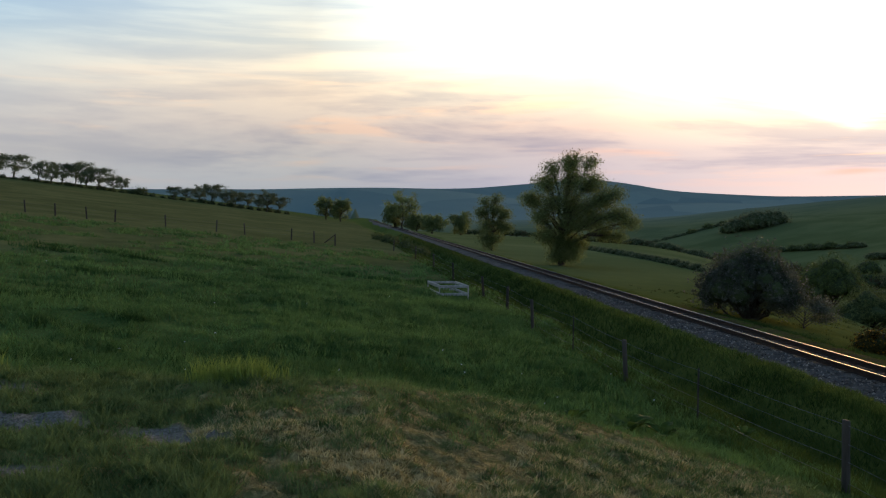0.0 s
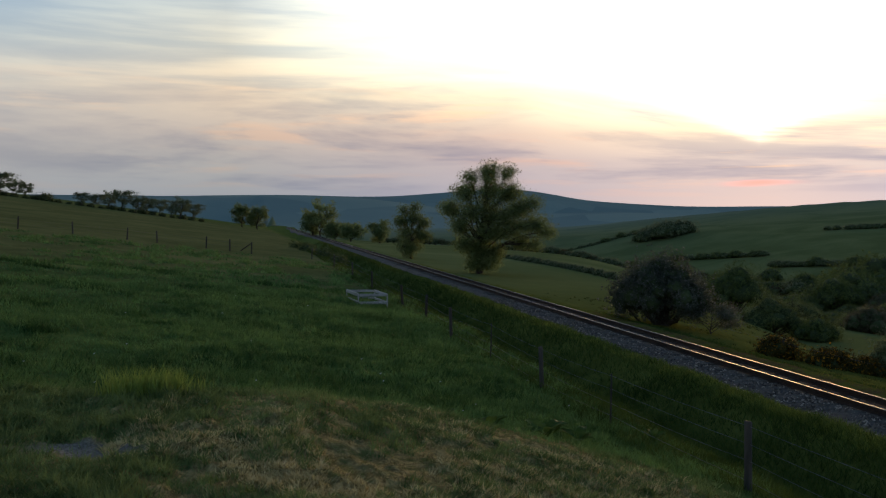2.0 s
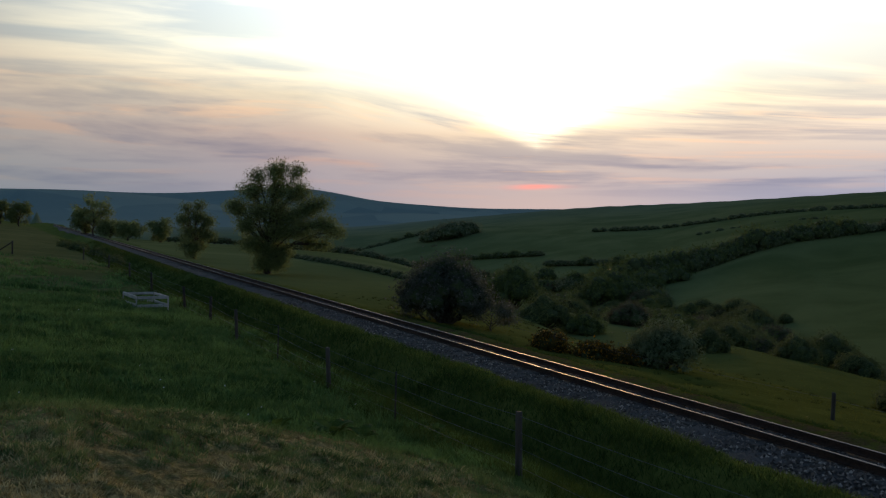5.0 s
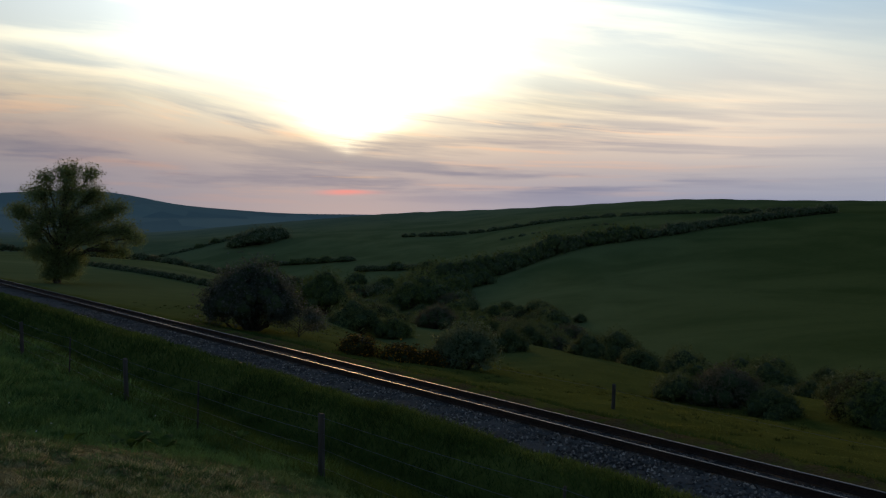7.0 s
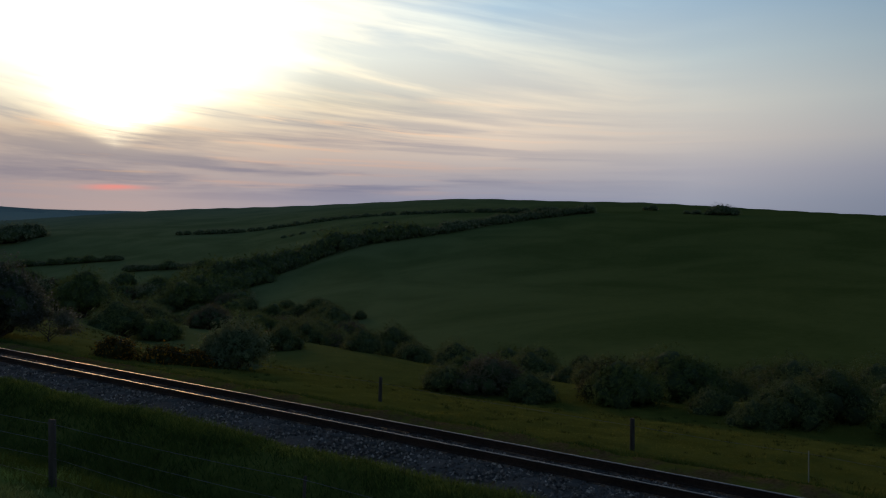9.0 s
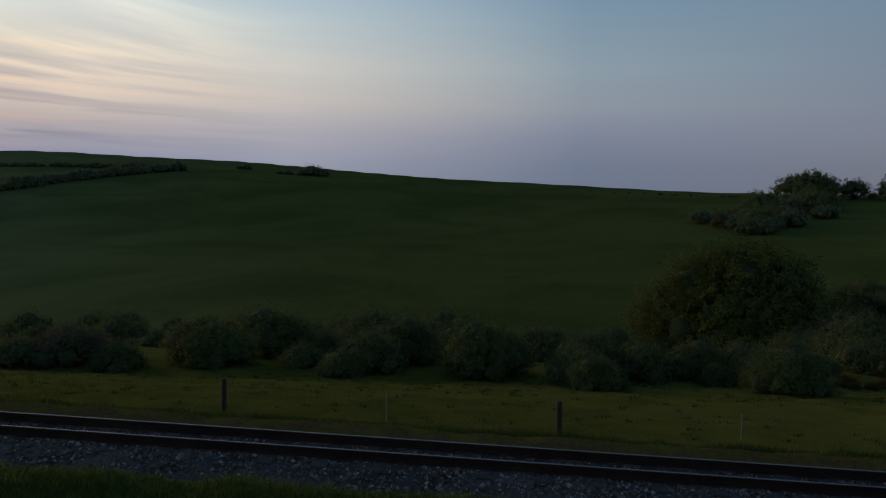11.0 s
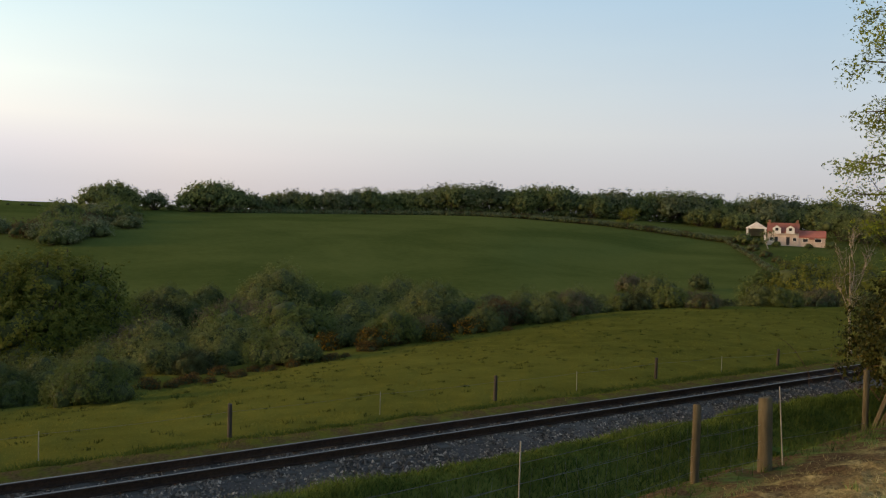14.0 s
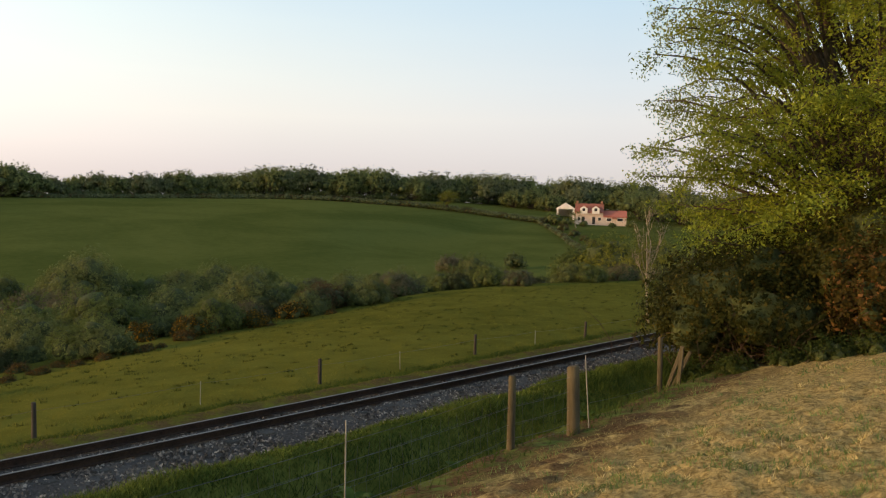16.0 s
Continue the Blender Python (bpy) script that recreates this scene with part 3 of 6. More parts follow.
def bare_grit(x, y):
    """Patches of trodden grit on the terrace, long across the slope."""
    m = 0.0
    for gx, gy, gr in GRIT_SPOTS:
        d = np.hypot((x - gx) * 0.8, (y - gy) * 1.7) + 0.22 * (patchy(x, y, 0.3, 33) - 0.5)
        m = np.maximum(m, 1 - smooth(0.55 * gr, gr, d))
    return m


def relief(x, y):
    """Unevenness of the turf: soft swells, and lumps where the grass was cut."""
    s, n = sn(x, y)
    r = np.hypot(x, y)
    mown = (1 - smooth(8.3, 9.3, y)) * (1 - smooth(4.6, 5.4, n))
    rough = (0.07 - 0.03 * mown) * (patchy(x, y, 1.1, 1) - 0.5) + (0.10 - 0.06 * mown) * (patchy(x, y, 0.5, 3) - 0.5) + mown * 0.14 * np.maximum(patchy(x, y, 0.15, 2) - 0.42, 0)
    return rough * (1 - smooth(25, 60, r)) * (1 - smooth(9.6, 9.9, n) * (1 - smooth(13.2, 13.8, n)))


# ---- the ground: one sheet, fine near the camera, out to the horizon ----
def build_ground():
    azs = np.radians(np.concatenate([np.arange(-40, 172, 0.5), np.arange(172, 320, 2.0)]))
    rs = np.concatenate([[0.0], np.geomspace(0.6, 3.0, 40), np.geomspace(3.02, 12, 190), np.geomspace(12.15, 70, 120), np.geomspace(71.5, 4700, 150)])
    a, r = np.meshgrid(azs, rs, indexing="ij")
    x, y = r * np.sin(a), r * np.cos(a)
    z = ground_z(x, y)
    s, n = sn(x, y)
    z = z + relief(x, y)
    big = np.sin(0.021 * x + 1.2 * np.sin(0.013 * y)) * np.sin(0.017 * y + 0.7) * 0.6
    z = z + big * smooth(70, 160, r) * (1 - smooth(900, 2000, r) * 0.0)
    k, m = a.shape
    idx = np.arange(k * m).reshape(k, m)
    nxt = np.roll(idx, -1, axis=0)
    f = np.stack([idx[:, :-1], idx[:, 1:], nxt[:, 1:], nxt[:, :-1]], -1).reshape(-1, 4)
    me = mesh_from("ground", np.stack([x, y, z], -1).reshape(-1, 3), f, TURF, True)
    az = np.degrees(a)
    # cover: mown straw, bare soil, grit; land: near field, pasture, haze-coloured far hills
    lip = 8.3 + 0.5 * np.sin(0.55 * x + 0.6) + 0.25 * np.sin(1.3 * x)
    mown = (1 - smooth(lip - 0.6, lip + 0.5, y)) * (1 - smooth(4.6, 5.4, n))
    left = smooth(-1.0, -2.5, x) * smooth(3.5, 5.0, y)
    mown = mown * (1 - 0.55 * left)
    soil = smooth(-3.0, -5.5, s) * smooth(3.4, 4.7, n + 0.05 * s + 0.4) * (1 - smooth(6.4, 7.1, n + 0.12 * np.minimum(s + 9, 0))) + 0.8 * smooth(12.9, 13.2, n) * (1 - smooth(13.7, 14.3, n)) * (s < 30)
    grit = bare_grit(x, y)
    near = smooth(12.9, 13.5, n) * (1 - smooth(55, 80, r)) + 0.65 * smooth(5.4, 6.6, n) * (1 - smooth(9.8, 10.3, n)) * (1 - smooth(30, 60, r))
    past = smooth(55, 80, r) * (n > 13.5) + smooth(28, 70, r) * 0.35 * (n < 13)
    far_haze = smooth(330, 1000, r)
    # dry marks the sunward slopes whose colour carries the painted haze
    dry = (1 - smooth(28, 72, az)) * smooth(16, 70, r) * (n > 13.6) * (1 - far_haze)
    # alpha of cover: drier straw towards the thicket, seeding grass over the far meadow
    sunny = np.where(mown > 0.01, 1 - smooth(-3, 1, y), smooth(18, 36, r + 9 * (patchy(x, y, 6.0, 41) - 0.5)) * (n < 5.6) * (y > 9) * (1 - smooth(150, 260, r)))
    for layer, (c0, c1, c2, c3) in (("cover", (mown, soil, grit, sunny)), ("land", (near, past, far_haze, dry))):
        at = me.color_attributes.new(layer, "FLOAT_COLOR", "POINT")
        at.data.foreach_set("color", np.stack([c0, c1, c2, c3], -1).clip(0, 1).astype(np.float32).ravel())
    ob = new("ground", me)
    tagged(ob, "rolling green pasture with a mown strawy terrace", "ground", kind="structure")


build_ground()


# ---- the narrow-gauge railway ----
def along(s, n, dz=0.0):
    x, y = xy(s, n + bend(s))
    return np.stack([x, y, rail_z(s) + dz + 0 * x], -1)


def build_track():
    track = empty("railway_track", Matrix.Translation(Vector(along(np.float64(0), np.float64(RAIL_N))) - Vector((0, 0, 0.2))))
    tagged(track, "single narrow-gauge railway line on grey stone ballast", "railway track")
    inv = track.matrix_world.inverted()

    def fixed(ob):
        ob.parent = track
        ob.matrix_parent_inverse = inv
        return ob

    s = np.concatenate([np.arange(-60, 60, 0.5), np.geomspace(60, 560, 120)])
    prof = np.array([(-0.026, 0.0), (-0.026, -0.026), (-0.007, -0.036), (-0.007, -0.098), (-0.048, -0.110), (-0.048, -0.118), (0.048, -0.118), (0.048, -0.110), (0.007, -0.098), (0.007, -0.036), (0.026, -0.026), (0.026, 0.0), (0.018, 0.004), (-0.018, 0.004)])
    for k in (0, 1):
        v = np.stack([along(s, RAIL_N + GAUGE * k + o, h) for o, h in prof], 1)
        c = len(prof)
        i, j = np.meshgrid(np.arange(len(s) - 1), np.arange(c), indexing="ij")
        q = np.stack([i * c + j, i * c + (j + 1) % c, (i + 1) * c + (j + 1) % c, (i + 1) * c + j], -1)
        body = q[:, [x for x in range(c) if x not in (11, 12, 13)]].reshape(-1, 4)
        head = q[:, [11, 12, 13]].reshape(-1, 4)
        rail = fixed(part("rail", mesh_from("rail", v.reshape(-1, 3), body, RUST), RUST, None, "rust-brown steel rail"))
        top = part("rail_head", mesh_from("rail_head", v.reshape(-1, 3), head, STEEL), STEEL, rail, "bright worn running surface")
        top.matrix_parent_inverse = rail.matrix_world.inverted()
    # bed of ballast with sloping shoulders
    ns = np.array([9.95, 10.15, 10.5, 10.85, 11.05, 11.23, 11.55, 11.88, 12.06, 12.25, 12.6, 12.95, 13.2])
    hs = np.array([-0.50, -0.34, -0.24, -0.165, -0.145, -0.15, -0.155, -0.15, -0.145, -0.165, -0.25, -0.36, -0.52])
    ss = np.concatenate([np.arange(-60, 60, 0.4), np.geomspace(60, 560, 110)])
    S, N = np.meshgrid(ss, ns, indexing="ij")
    H = np.broadcast_to(hs, S.shape) + 0.02 * np.sin(7 * S + 3 * N) * np.sin(5 * N + 2.3 * S) + rng.normal(0, 0.012, S.shape)
    N = N + 0.12 * np.sin(1.1 * S) * np.where(N < 10.3, 1, 0) * np.sin(0.37 * S)
    v = along(S.ravel(), N.ravel(), H.ravel())
    c = len(ns)
    i, j = np.meshgrid(np.arange(len(ss) - 1), np.arange(c - 1), indexing="ij")
    q = np.stack([i * c + j, i * c + j + 1, (i + 1) * c + j + 1, (i + 1) * c + j], -1).reshape(-1, 4)
    bed = part("ballast_bed", mesh_from("ballast_bed", v, q[:, ::-1], BALLAST, True), BALLAST)
    fixed(tagged(bed, "bed of crushed grey stone"))
    # loose stones on it
    count = 62000
    sS = np.where(rng.random(count) < 0.78, rng.uniform(-24, 14, count), rng.uniform(14, 34, count))
    nS = rng.uniform(9.9, 13.3, count)
    hS = np.interp(nS, ns, hs) + 0.004
    keep = (np.abs(nS - RAIL_N) > 0.06) & (np.abs(nS - RAIL_N - GAUGE) > 0.06)
    sS, nS, hS = sS[keep], nS[keep], hS[keep]
    c0 = along(sS, nS, hS)
    k = len(c0)
    ang = rng.uniform(0, 6.28, (k, 1)) + np.arange(4) * 1.571 + rng.normal(0, 0.25, (k, 4))
    rad = rng.uniform(0.018, 0.044, (k, 1)) * rng.uniform(0.65, 1.3, (k, 4))
    ring = np.stack([np.cos(ang) * rad, np.sin(ang) * rad, rng.normal(-0.004, 0.008, (k, 4))], -1)
    peak = np.stack([rng.normal(0, 0.010, k), rng.normal(0, 0.010, k), rng.uniform(0.012, 0.040, k)], -1)[:, None]
    v = c0[:, None] + np.concatenate([ring, peak], 1)
    tri = np.array([(0, 1, 4), (1, 2, 4), (2, 3, 4), (3, 0, 4)])
    f = (tri[None] + 5 * np.arange(k)[:, None, None]).reshape(-1, 3)
    stones = fixed(part("ballast_gravel", mesh_from("ballast_gravel", v.reshape(-1, 3), f, STONE), STONE))
    tagged(stones, "loose crushed ballast stones", kind="stuff")
    # sleepers, half buried
    bm = box(bmesh.new(), (-0.68, -0.11, -0.14), (0.68, 0.11, 0.0), 0.012)
    me = bpy.data.meshes.new("sleeper")
    bm.to_mesh(me), bm.free()
    me.materials.append(SLEEPER)
    for i, s0 in enumerate(np.arange(-30, 60, 0.72)):
        p = along(np.float64(s0), np.float64(RAIL_N + GAUGE / 2))
        ob = new("sleeper", me)
        ob.matrix_world = Matrix.Translation(Vector(p) + Vector((0, 0, -0.123 - rng.uniform(0, 0.018)))) @ pose(0, 0, 0, 0, 0, 7.57 + rng.normal(0, 0.8))
        fixed(ob)


build_track()


# ---- trees and bushes ----
def leaves(centres, radius, count, size, up_bias=0.3, flat=0.5, droop=0.0, g=None):
    """Small four-cornered leaves scattered about the centres."""
    g = g or rng
    c = np.asarray(centres)[g.integers(0, len(centres), count)]
    off = g.normal(size=(count, 3))
    off *= (g.random((count, 1)) ** 0.45) * np.asarray(radius) / (np.linalg.norm(off, axis=1, keepdims=True) + 1e-9)
    p = c + off * [1, 1, flat]
    p[:, 2] -= droop * g.random(count)
    nrm = g.normal(size=(count, 3)) + [0, 0, up_bias]
    nrm /= np.linalg.norm(nrm, axis=1, keepdims=True)
    t = np.cross(nrm, g.normal(size=(count, 3)))
    t /= np.linalg.norm(t, axis=1, keepdims=True) + 1e-9
    b = np.cross(nrm, t)
    L = size * g.uniform(0.6, 1.3, (count, 1))
    v = np.stack([p - t * L, p + b * L * 0.42 - t * L * 0.1, p + t * L, p - b * L * 0.42 - t * L * 0.1], 1).reshape(-1, 3)
    return v, np.arange(4 * count).reshape(-1, 4)


def skeleton(g, height, fork, spread, limbs, lean=(0, 0), trunk=0.12, twigs=5, up=0.55, flat_top=0.0, taper=0.0):
    """Tapered trunk and limbs; gives the wood and the places where leaves grow."""
    wood, tips = [], []
    lean = np.array([*lean, 0.0])
    tz = np.linspace(0, 1, 8)
    top = height * (0.72 - 0.1 * flat_top)
    wob = np.cumsum(g.normal(0, 0.02 * height, (8, 3)), 0) * [1, 1, 0]
    stem = np.stack([0 * tz, 0 * tz, tz * top], -1) + wob + lean * (tz ** 1.6)[:, None]
    stem[0] = (0, 0, -0.15)
    wood.append(tube_arrays(stem, trunk * (1.15 - 0.85 * tz), 7))
    for i in range(limbs):
        h = fork + (1 - fork) * (i + g.random() * 0.7) / limbs
        h = min(h, 0.97)
        root = np.array([np.interp(h, tz, stem[:, k]) for k in range(3)])
        a = i * 2.4 + g.normal(0, 0.5)
        env = math.sin(math.pi * (0.25 + 0.62 * (h - fork) / (1 - fork + 1e-6))) ** 0.8 * (1 - taper * (h - fork))
        reach = spread * env * g.uniform(0.75, 1.15)
        rise = up * reach * g.uniform(0.5, 1.3) * (0.5 + h)
        end = root + np.array([math.cos(a) * reach, math.sin(a) * reach, rise]) + lean * 0.5 * h
        t = np.linspace(0, 1, 6)[:, None]
        limb = root + (end - root) * t + np.array([0, 0, 0.12 * reach]) * np.sin(math.pi * t) + np.cumsum(g.normal(0, 0.03 * reach, (6, 3)), 0)
        r0 = trunk * (0.62 - 0.42 * h)
        wood.append(tube_arrays(limb, r0 * (1.05 - 0.9 * t[:, 0]), 5))
        tips += [limb[3], limb[4], limb[5]]
        for _ in range(twigs):
            q = limb[g.integers(2, 6)]
            d = g.normal(size=3) * [1, 1, 0.55] + (end - root) * 0.6 / max(reach, 0.1) + [0, 0, 0.25]
            d *= reach * g.uniform(0.22, 0.5) / np.linalg.norm(d)
            tw = q + d * np.linspace(0, 1, 4)[:, None] + np.cumsum(g.normal(0, 0.02 * reach, (4, 3)), 0)
            wood.append(tube_arrays(tw, r0 * 0.28 * np.array([1, 0.75, 0.5, 0.2]), 3))
            tips += [tw[2], tw[3]]
    return joined(wood), np.array(tips)


def tree(name, label, m, seed, height, spread, limbs, leaf, count, size, clump, fork=0.25, lean=(0, 0), trunk=0.12, bark=BARK, twigs=5, up=0.55, flat=0.6, category="tree", group="", taper=0.0):
    g = np.random.default_rng(seed)
    root = empty(name, m)
    tagged(root, label, category, group)
    (wv, wf), tips = skeleton(g, height, fork, spread, limbs, lean, trunk, twigs, up, taper=taper)
    part("trunk", mesh_from("trunk", wv, wf, bark, True), bark, root)
    v, f = leaves(tips, clump, count, size, flat=flat, g=g)
    part("crown", mesh_from("crown", v, f, leaf), leaf, root)
    return root


def bush(name, label, m, seed, width, height, leaf, count, size, lobes=9, bark=BARK, category="bush", group="", ragged=0.3, core=0.60, fine_core=2, lobe_k=1.0, shell=0.62, crumple=0.10, lift=0.0):
    """A rounded shrub: stems from the ground, leaf clumps over an uneven dome."""
    g = np.random.default_rng(seed)
    root = empty(name, m)
    tagged(root, label, category, group)
    wood, cs, rs = [], [], []
    for i in range(lobes):
        a, q = i * 2.4 + g.normal(0, 0.3), math.sqrt((i + 0.4) / lobes)
        r = width / 2 * 0.72 * q
        top = height * (1 - 0.55 * q * q) * g.uniform(0.72, 1.0)
        c = np.array([math.cos(a) * r, math.sin(a) * r, top * 0.66 + lift * height * (1 - 0.4 * q)])
        t = np.linspace(0, 1, 5)[:, None]
        stem = c * t * [1, 1, 1.1] + np.array([math.cos(a), math.sin(a), 0]) * 0.1 * np.sin(math.pi * t) + np.cumsum(g.normal(0, 0.03 * height, (5, 3)), 0) - [0, 0, 0.1]
        wood.append(tube_arrays(stem, 0.018 * height * (1.1 - 0.9 * t[:, 0]), 4))
        cs.append(c), rs.append(max(0.33 * top, 0.22 * width) * g.uniform(0.7, 1.25) * (1.15 if lobes < 20 else 1.0) * lobe_k)
    cs, rs = np.array(cs), np.array(rs)
    # sprigs stand out from the lobes at uneven depths, a few leaves along each
    sprigs = max(count // 7, 1)
    pick = g.choice(lobes, sprigs, p=rs ** 2 / (rs ** 2).sum())
    d = g.normal(size=(sprigs, 3))
    d /= np.linalg.norm(d, axis=1, keepdims=True)
    bump = 1 + ragged * np.sin(d[:, 0] * 5 + pick) * np.sin(d[:, 1] * 6 + 2 * pick) * np.sin(d[:, 2] * 5 + 1.3)
    rad = rs[pick] * bump * (shell + (1.04 - shell) * g.random(sprigs) ** 0.7)
    foot = cs[pick] + d * rad[:, None] * [1, 1, 0.95]
    aim = d + g.normal(0, 0.45, (sprigs, 3)) + [0, 0, 0.35]
    aim *= (4.2 * size * g.uniform(0.5, 1.3, (sprigs, 1))) / np.linalg.norm(aim, axis=1, keepdims=True)
    own = g.integers(0, sprigs, count)
    p = foot[own] + aim[own] * g.random((count, 1)) + g.normal(0, 0.9 * size, (count, 3))
    low = p[:, 2] < 0.04 * height
    p[low, 2] = g.uniform(0.0, 0.35 * height, low.sum())
    nrm = d[own] + g.normal(0, 0.42, (count, 3)) + [0, 0, 0.15]
    nrm /= np.linalg.norm(nrm, axis=1, keepdims=True)
    t = np.cross(nrm, g.normal(size=(count, 3)))
    t /= np.linalg.norm(t, axis=1, keepdims=True) + 1e-9
    b = np.cross(nrm, t)
    L = size * g.uniform(0.6, 1.35, (count, 1))
    v = np.stack([p - t * L, p + b * L * 0.55, p + t * L, p - b * L * 0.55], 1).reshape(-1, 3)
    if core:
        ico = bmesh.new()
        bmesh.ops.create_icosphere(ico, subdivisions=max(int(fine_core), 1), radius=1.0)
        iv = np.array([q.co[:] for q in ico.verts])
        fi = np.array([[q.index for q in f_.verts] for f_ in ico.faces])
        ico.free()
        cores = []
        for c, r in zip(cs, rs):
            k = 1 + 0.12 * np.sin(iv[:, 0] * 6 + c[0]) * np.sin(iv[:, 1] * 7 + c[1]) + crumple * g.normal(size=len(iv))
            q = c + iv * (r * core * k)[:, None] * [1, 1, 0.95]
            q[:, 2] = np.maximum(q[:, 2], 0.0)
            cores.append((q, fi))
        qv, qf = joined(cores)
        # the leaves and the lobe cores, coloured dark as inner shade, share one mesh
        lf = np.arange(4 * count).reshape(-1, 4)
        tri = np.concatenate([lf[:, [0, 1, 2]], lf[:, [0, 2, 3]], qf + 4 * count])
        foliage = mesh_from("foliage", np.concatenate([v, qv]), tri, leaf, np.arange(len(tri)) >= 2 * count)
        foliage.materials.append(SHADE_CORE)
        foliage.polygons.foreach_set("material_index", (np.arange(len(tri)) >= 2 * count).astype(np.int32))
    else:
        foliage = mesh_from("foliage", v, np.arange(4 * count).reshape(-1, 4), leaf)
    wv, wf = joined(wood)
    part("stem", mesh_from("stem", wv, wf, bark, True), bark, root)
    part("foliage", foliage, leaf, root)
    return root


def lobed_tree(name, label, m, seed, lobes, leaf, count, size, trunk=0.2, bark=BARK, depth=0.8, group="", flat=0.8, root_z=0.5):
    """A tree of given habit: lobes (across, height, radius), each on its own limb, filled with sprays."""
    g = np.random.default_rng(seed)
    root = empty(name, m)
    tagged(root, label, "tree", group)
    wood, tips, rad = [], [], []
    top = max(z for _, z, _ in lobes)
    mid = np.mean([a for a, _, _ in lobes])
    t = np.linspace(0, 1, 8)[:, None]
    stem = np.array([mid * 0.7, 0, top * 0.8]) * t ** np.array([1.5, 1, 1]) + np.cumsum(g.normal(0, 0.012 * top, (8, 3)), 0) * [1, 1, 0]
    stem[0] = (0, 0, -0.3)
    wood.append(tube_arrays(stem, trunk * (1.1 - 0.95 * t[:, 0]), 8))
    for a, z, r in lobes:
        for side in ((0.0,) if r < 0.6 else (-1.0, 1.0)):
            c = np.array([a, side * r * depth + g.normal(0, 0.3), z])
            h = np.clip((z / top) * 0.62 + g.normal(0, 0.05), root_z * 0.2, 0.9)
            p0 = np.array([np.interp(h, t[:, 0], stem[:, k]) for k in range(3)])
            u = np.linspace(0, 1, 7)[:, None]
            limb = p0 + (c - p0) * u + np.array([0, 0, 0.1 * np.linalg.norm(c - p0)]) * np.sin(math.pi * u) + np.cumsum(g.normal(0, 0.05, (7, 3)), 0)
            wood.append(tube_arrays(limb, trunk * 0.34 * (1.05 - 0.9 * u[:, 0]), 5))
            for _ in range(int(12 + 22 * r)):
                d = g.normal(size=3)
                d *= r * g.random() ** 0.4 / np.linalg.norm(d)
                q = limb[g.integers(3, 7)]
                e = c + d * [1, 1, flat]
                tw = q + (e - q) * np.linspace(0, 1, 4)[:, None] + g.normal(0, 0.04, (4, 3))
                wood.append(tube_arrays(tw, [0.016, 0.012, 0.008, 0.004], 3))
                tips += [tw[2], tw[3]]
    wv, wf = joined(wood)
    part("trunk", mesh_from("trunk", wv, wf, bark, True), bark, root)
    v, f = leaves(np.array(tips), 0.58, count, size, flat=0.8, g=g)
    part("crown", mesh_from("crown", v, f, leaf), leaf, root)
    return root


def stand(x, y, turn=0.0, k=1.0, dz=-0.05):
    return Matrix.Translation((x, y, at_ground(x, y, dz))) @ pose(0, 0, 0, 0, 0, turn) @ Matrix.Scale(k, 4)

# ---- trees beside the line ----
lobed_tree("hawthorn_tree", "tall wind-shaped green tree beside the railway", stand(8.7, 57.4), 11, [(0.6, 7.3, 0.7), (-0.7, 6.9, 0.5), (2.0, 7.2, 0.55), (-1.1, 5.9, 0.8), (0.7, 6.1, 1.2), (2.2, 5.9, 0.9), (-2.2, 4.6, 0.6), (-0.7, 4.5, 1.2), (1.2, 4.5, 1.4), (3.1, 4.7, 1.0), (4.0, 5.1, 0.5), (-1.5, 3.5, 0.6), (0.5, 3.1, 1.3), (2.2, 3.3, 1.2), (4.1, 3.4, 0.9), (5.0, 3.0, 0.45), (-1.2, 2.2, 0.7), (0.0, 1.7, 0.9), (1.1, 1.6, 0.7), (-0.3, 0.8, 0.6), (0.7, 0.8, 0.6), (3.1, 2.3, 0.5), (4.0, 2.0, 0.35)], LEAF_TREE, 60000, 0.07, 0.24, group="trees beside the line")
lobed_tree("young_tree", "slim young green tree beside the railway", stand(5.0, 76.6), 12, [(-0.6, 4.6, 0.5), (0.5, 4.9, 0.5), (-1.0, 3.6, 0.6), (0.3, 3.8, 0.8), (1.2, 3.5, 0.6), (-0.5, 2.5, 0.8), (0.8, 2.4, 0.8), (1.6, 2.2, 0.5), (-0.6, 1.3, 0.7), (0.4, 1.2, 0.7), (-0.3, 0.5, 0.5)], LEAF_TREE, 13000, 0.08, 0.12, group="trees beside the line")
bush("hawthorn_bush", "dark hawthorn bush with pale blossom beside the railway", stand(11.6, 30.0), 13, 3.9, 3.3, LEAF_MAY, 38000, 0.045, 44, ragged=0.6, core=0.6, shell=0.45, lobe_k=0.8)
tree("hawthorn_sapling", "straggling dark hawthorn sapling beside the bush", stand(12.9, 28.2), 15, 0.9, 1.0, 12, LEAF_MAY, 4000, 0.045, 0.3, 0.15, trunk=0.03, up=0.5)
bush("round_tree", "dense round-headed green tree in the valley field", stand(29.1, 60.9), 14, 4.9, 4.5, LEAF_MID, 30000, 0.06, 36, ragged=0.35, core=0.68, shell=0.6, lobe_k=0.85, category="tree")
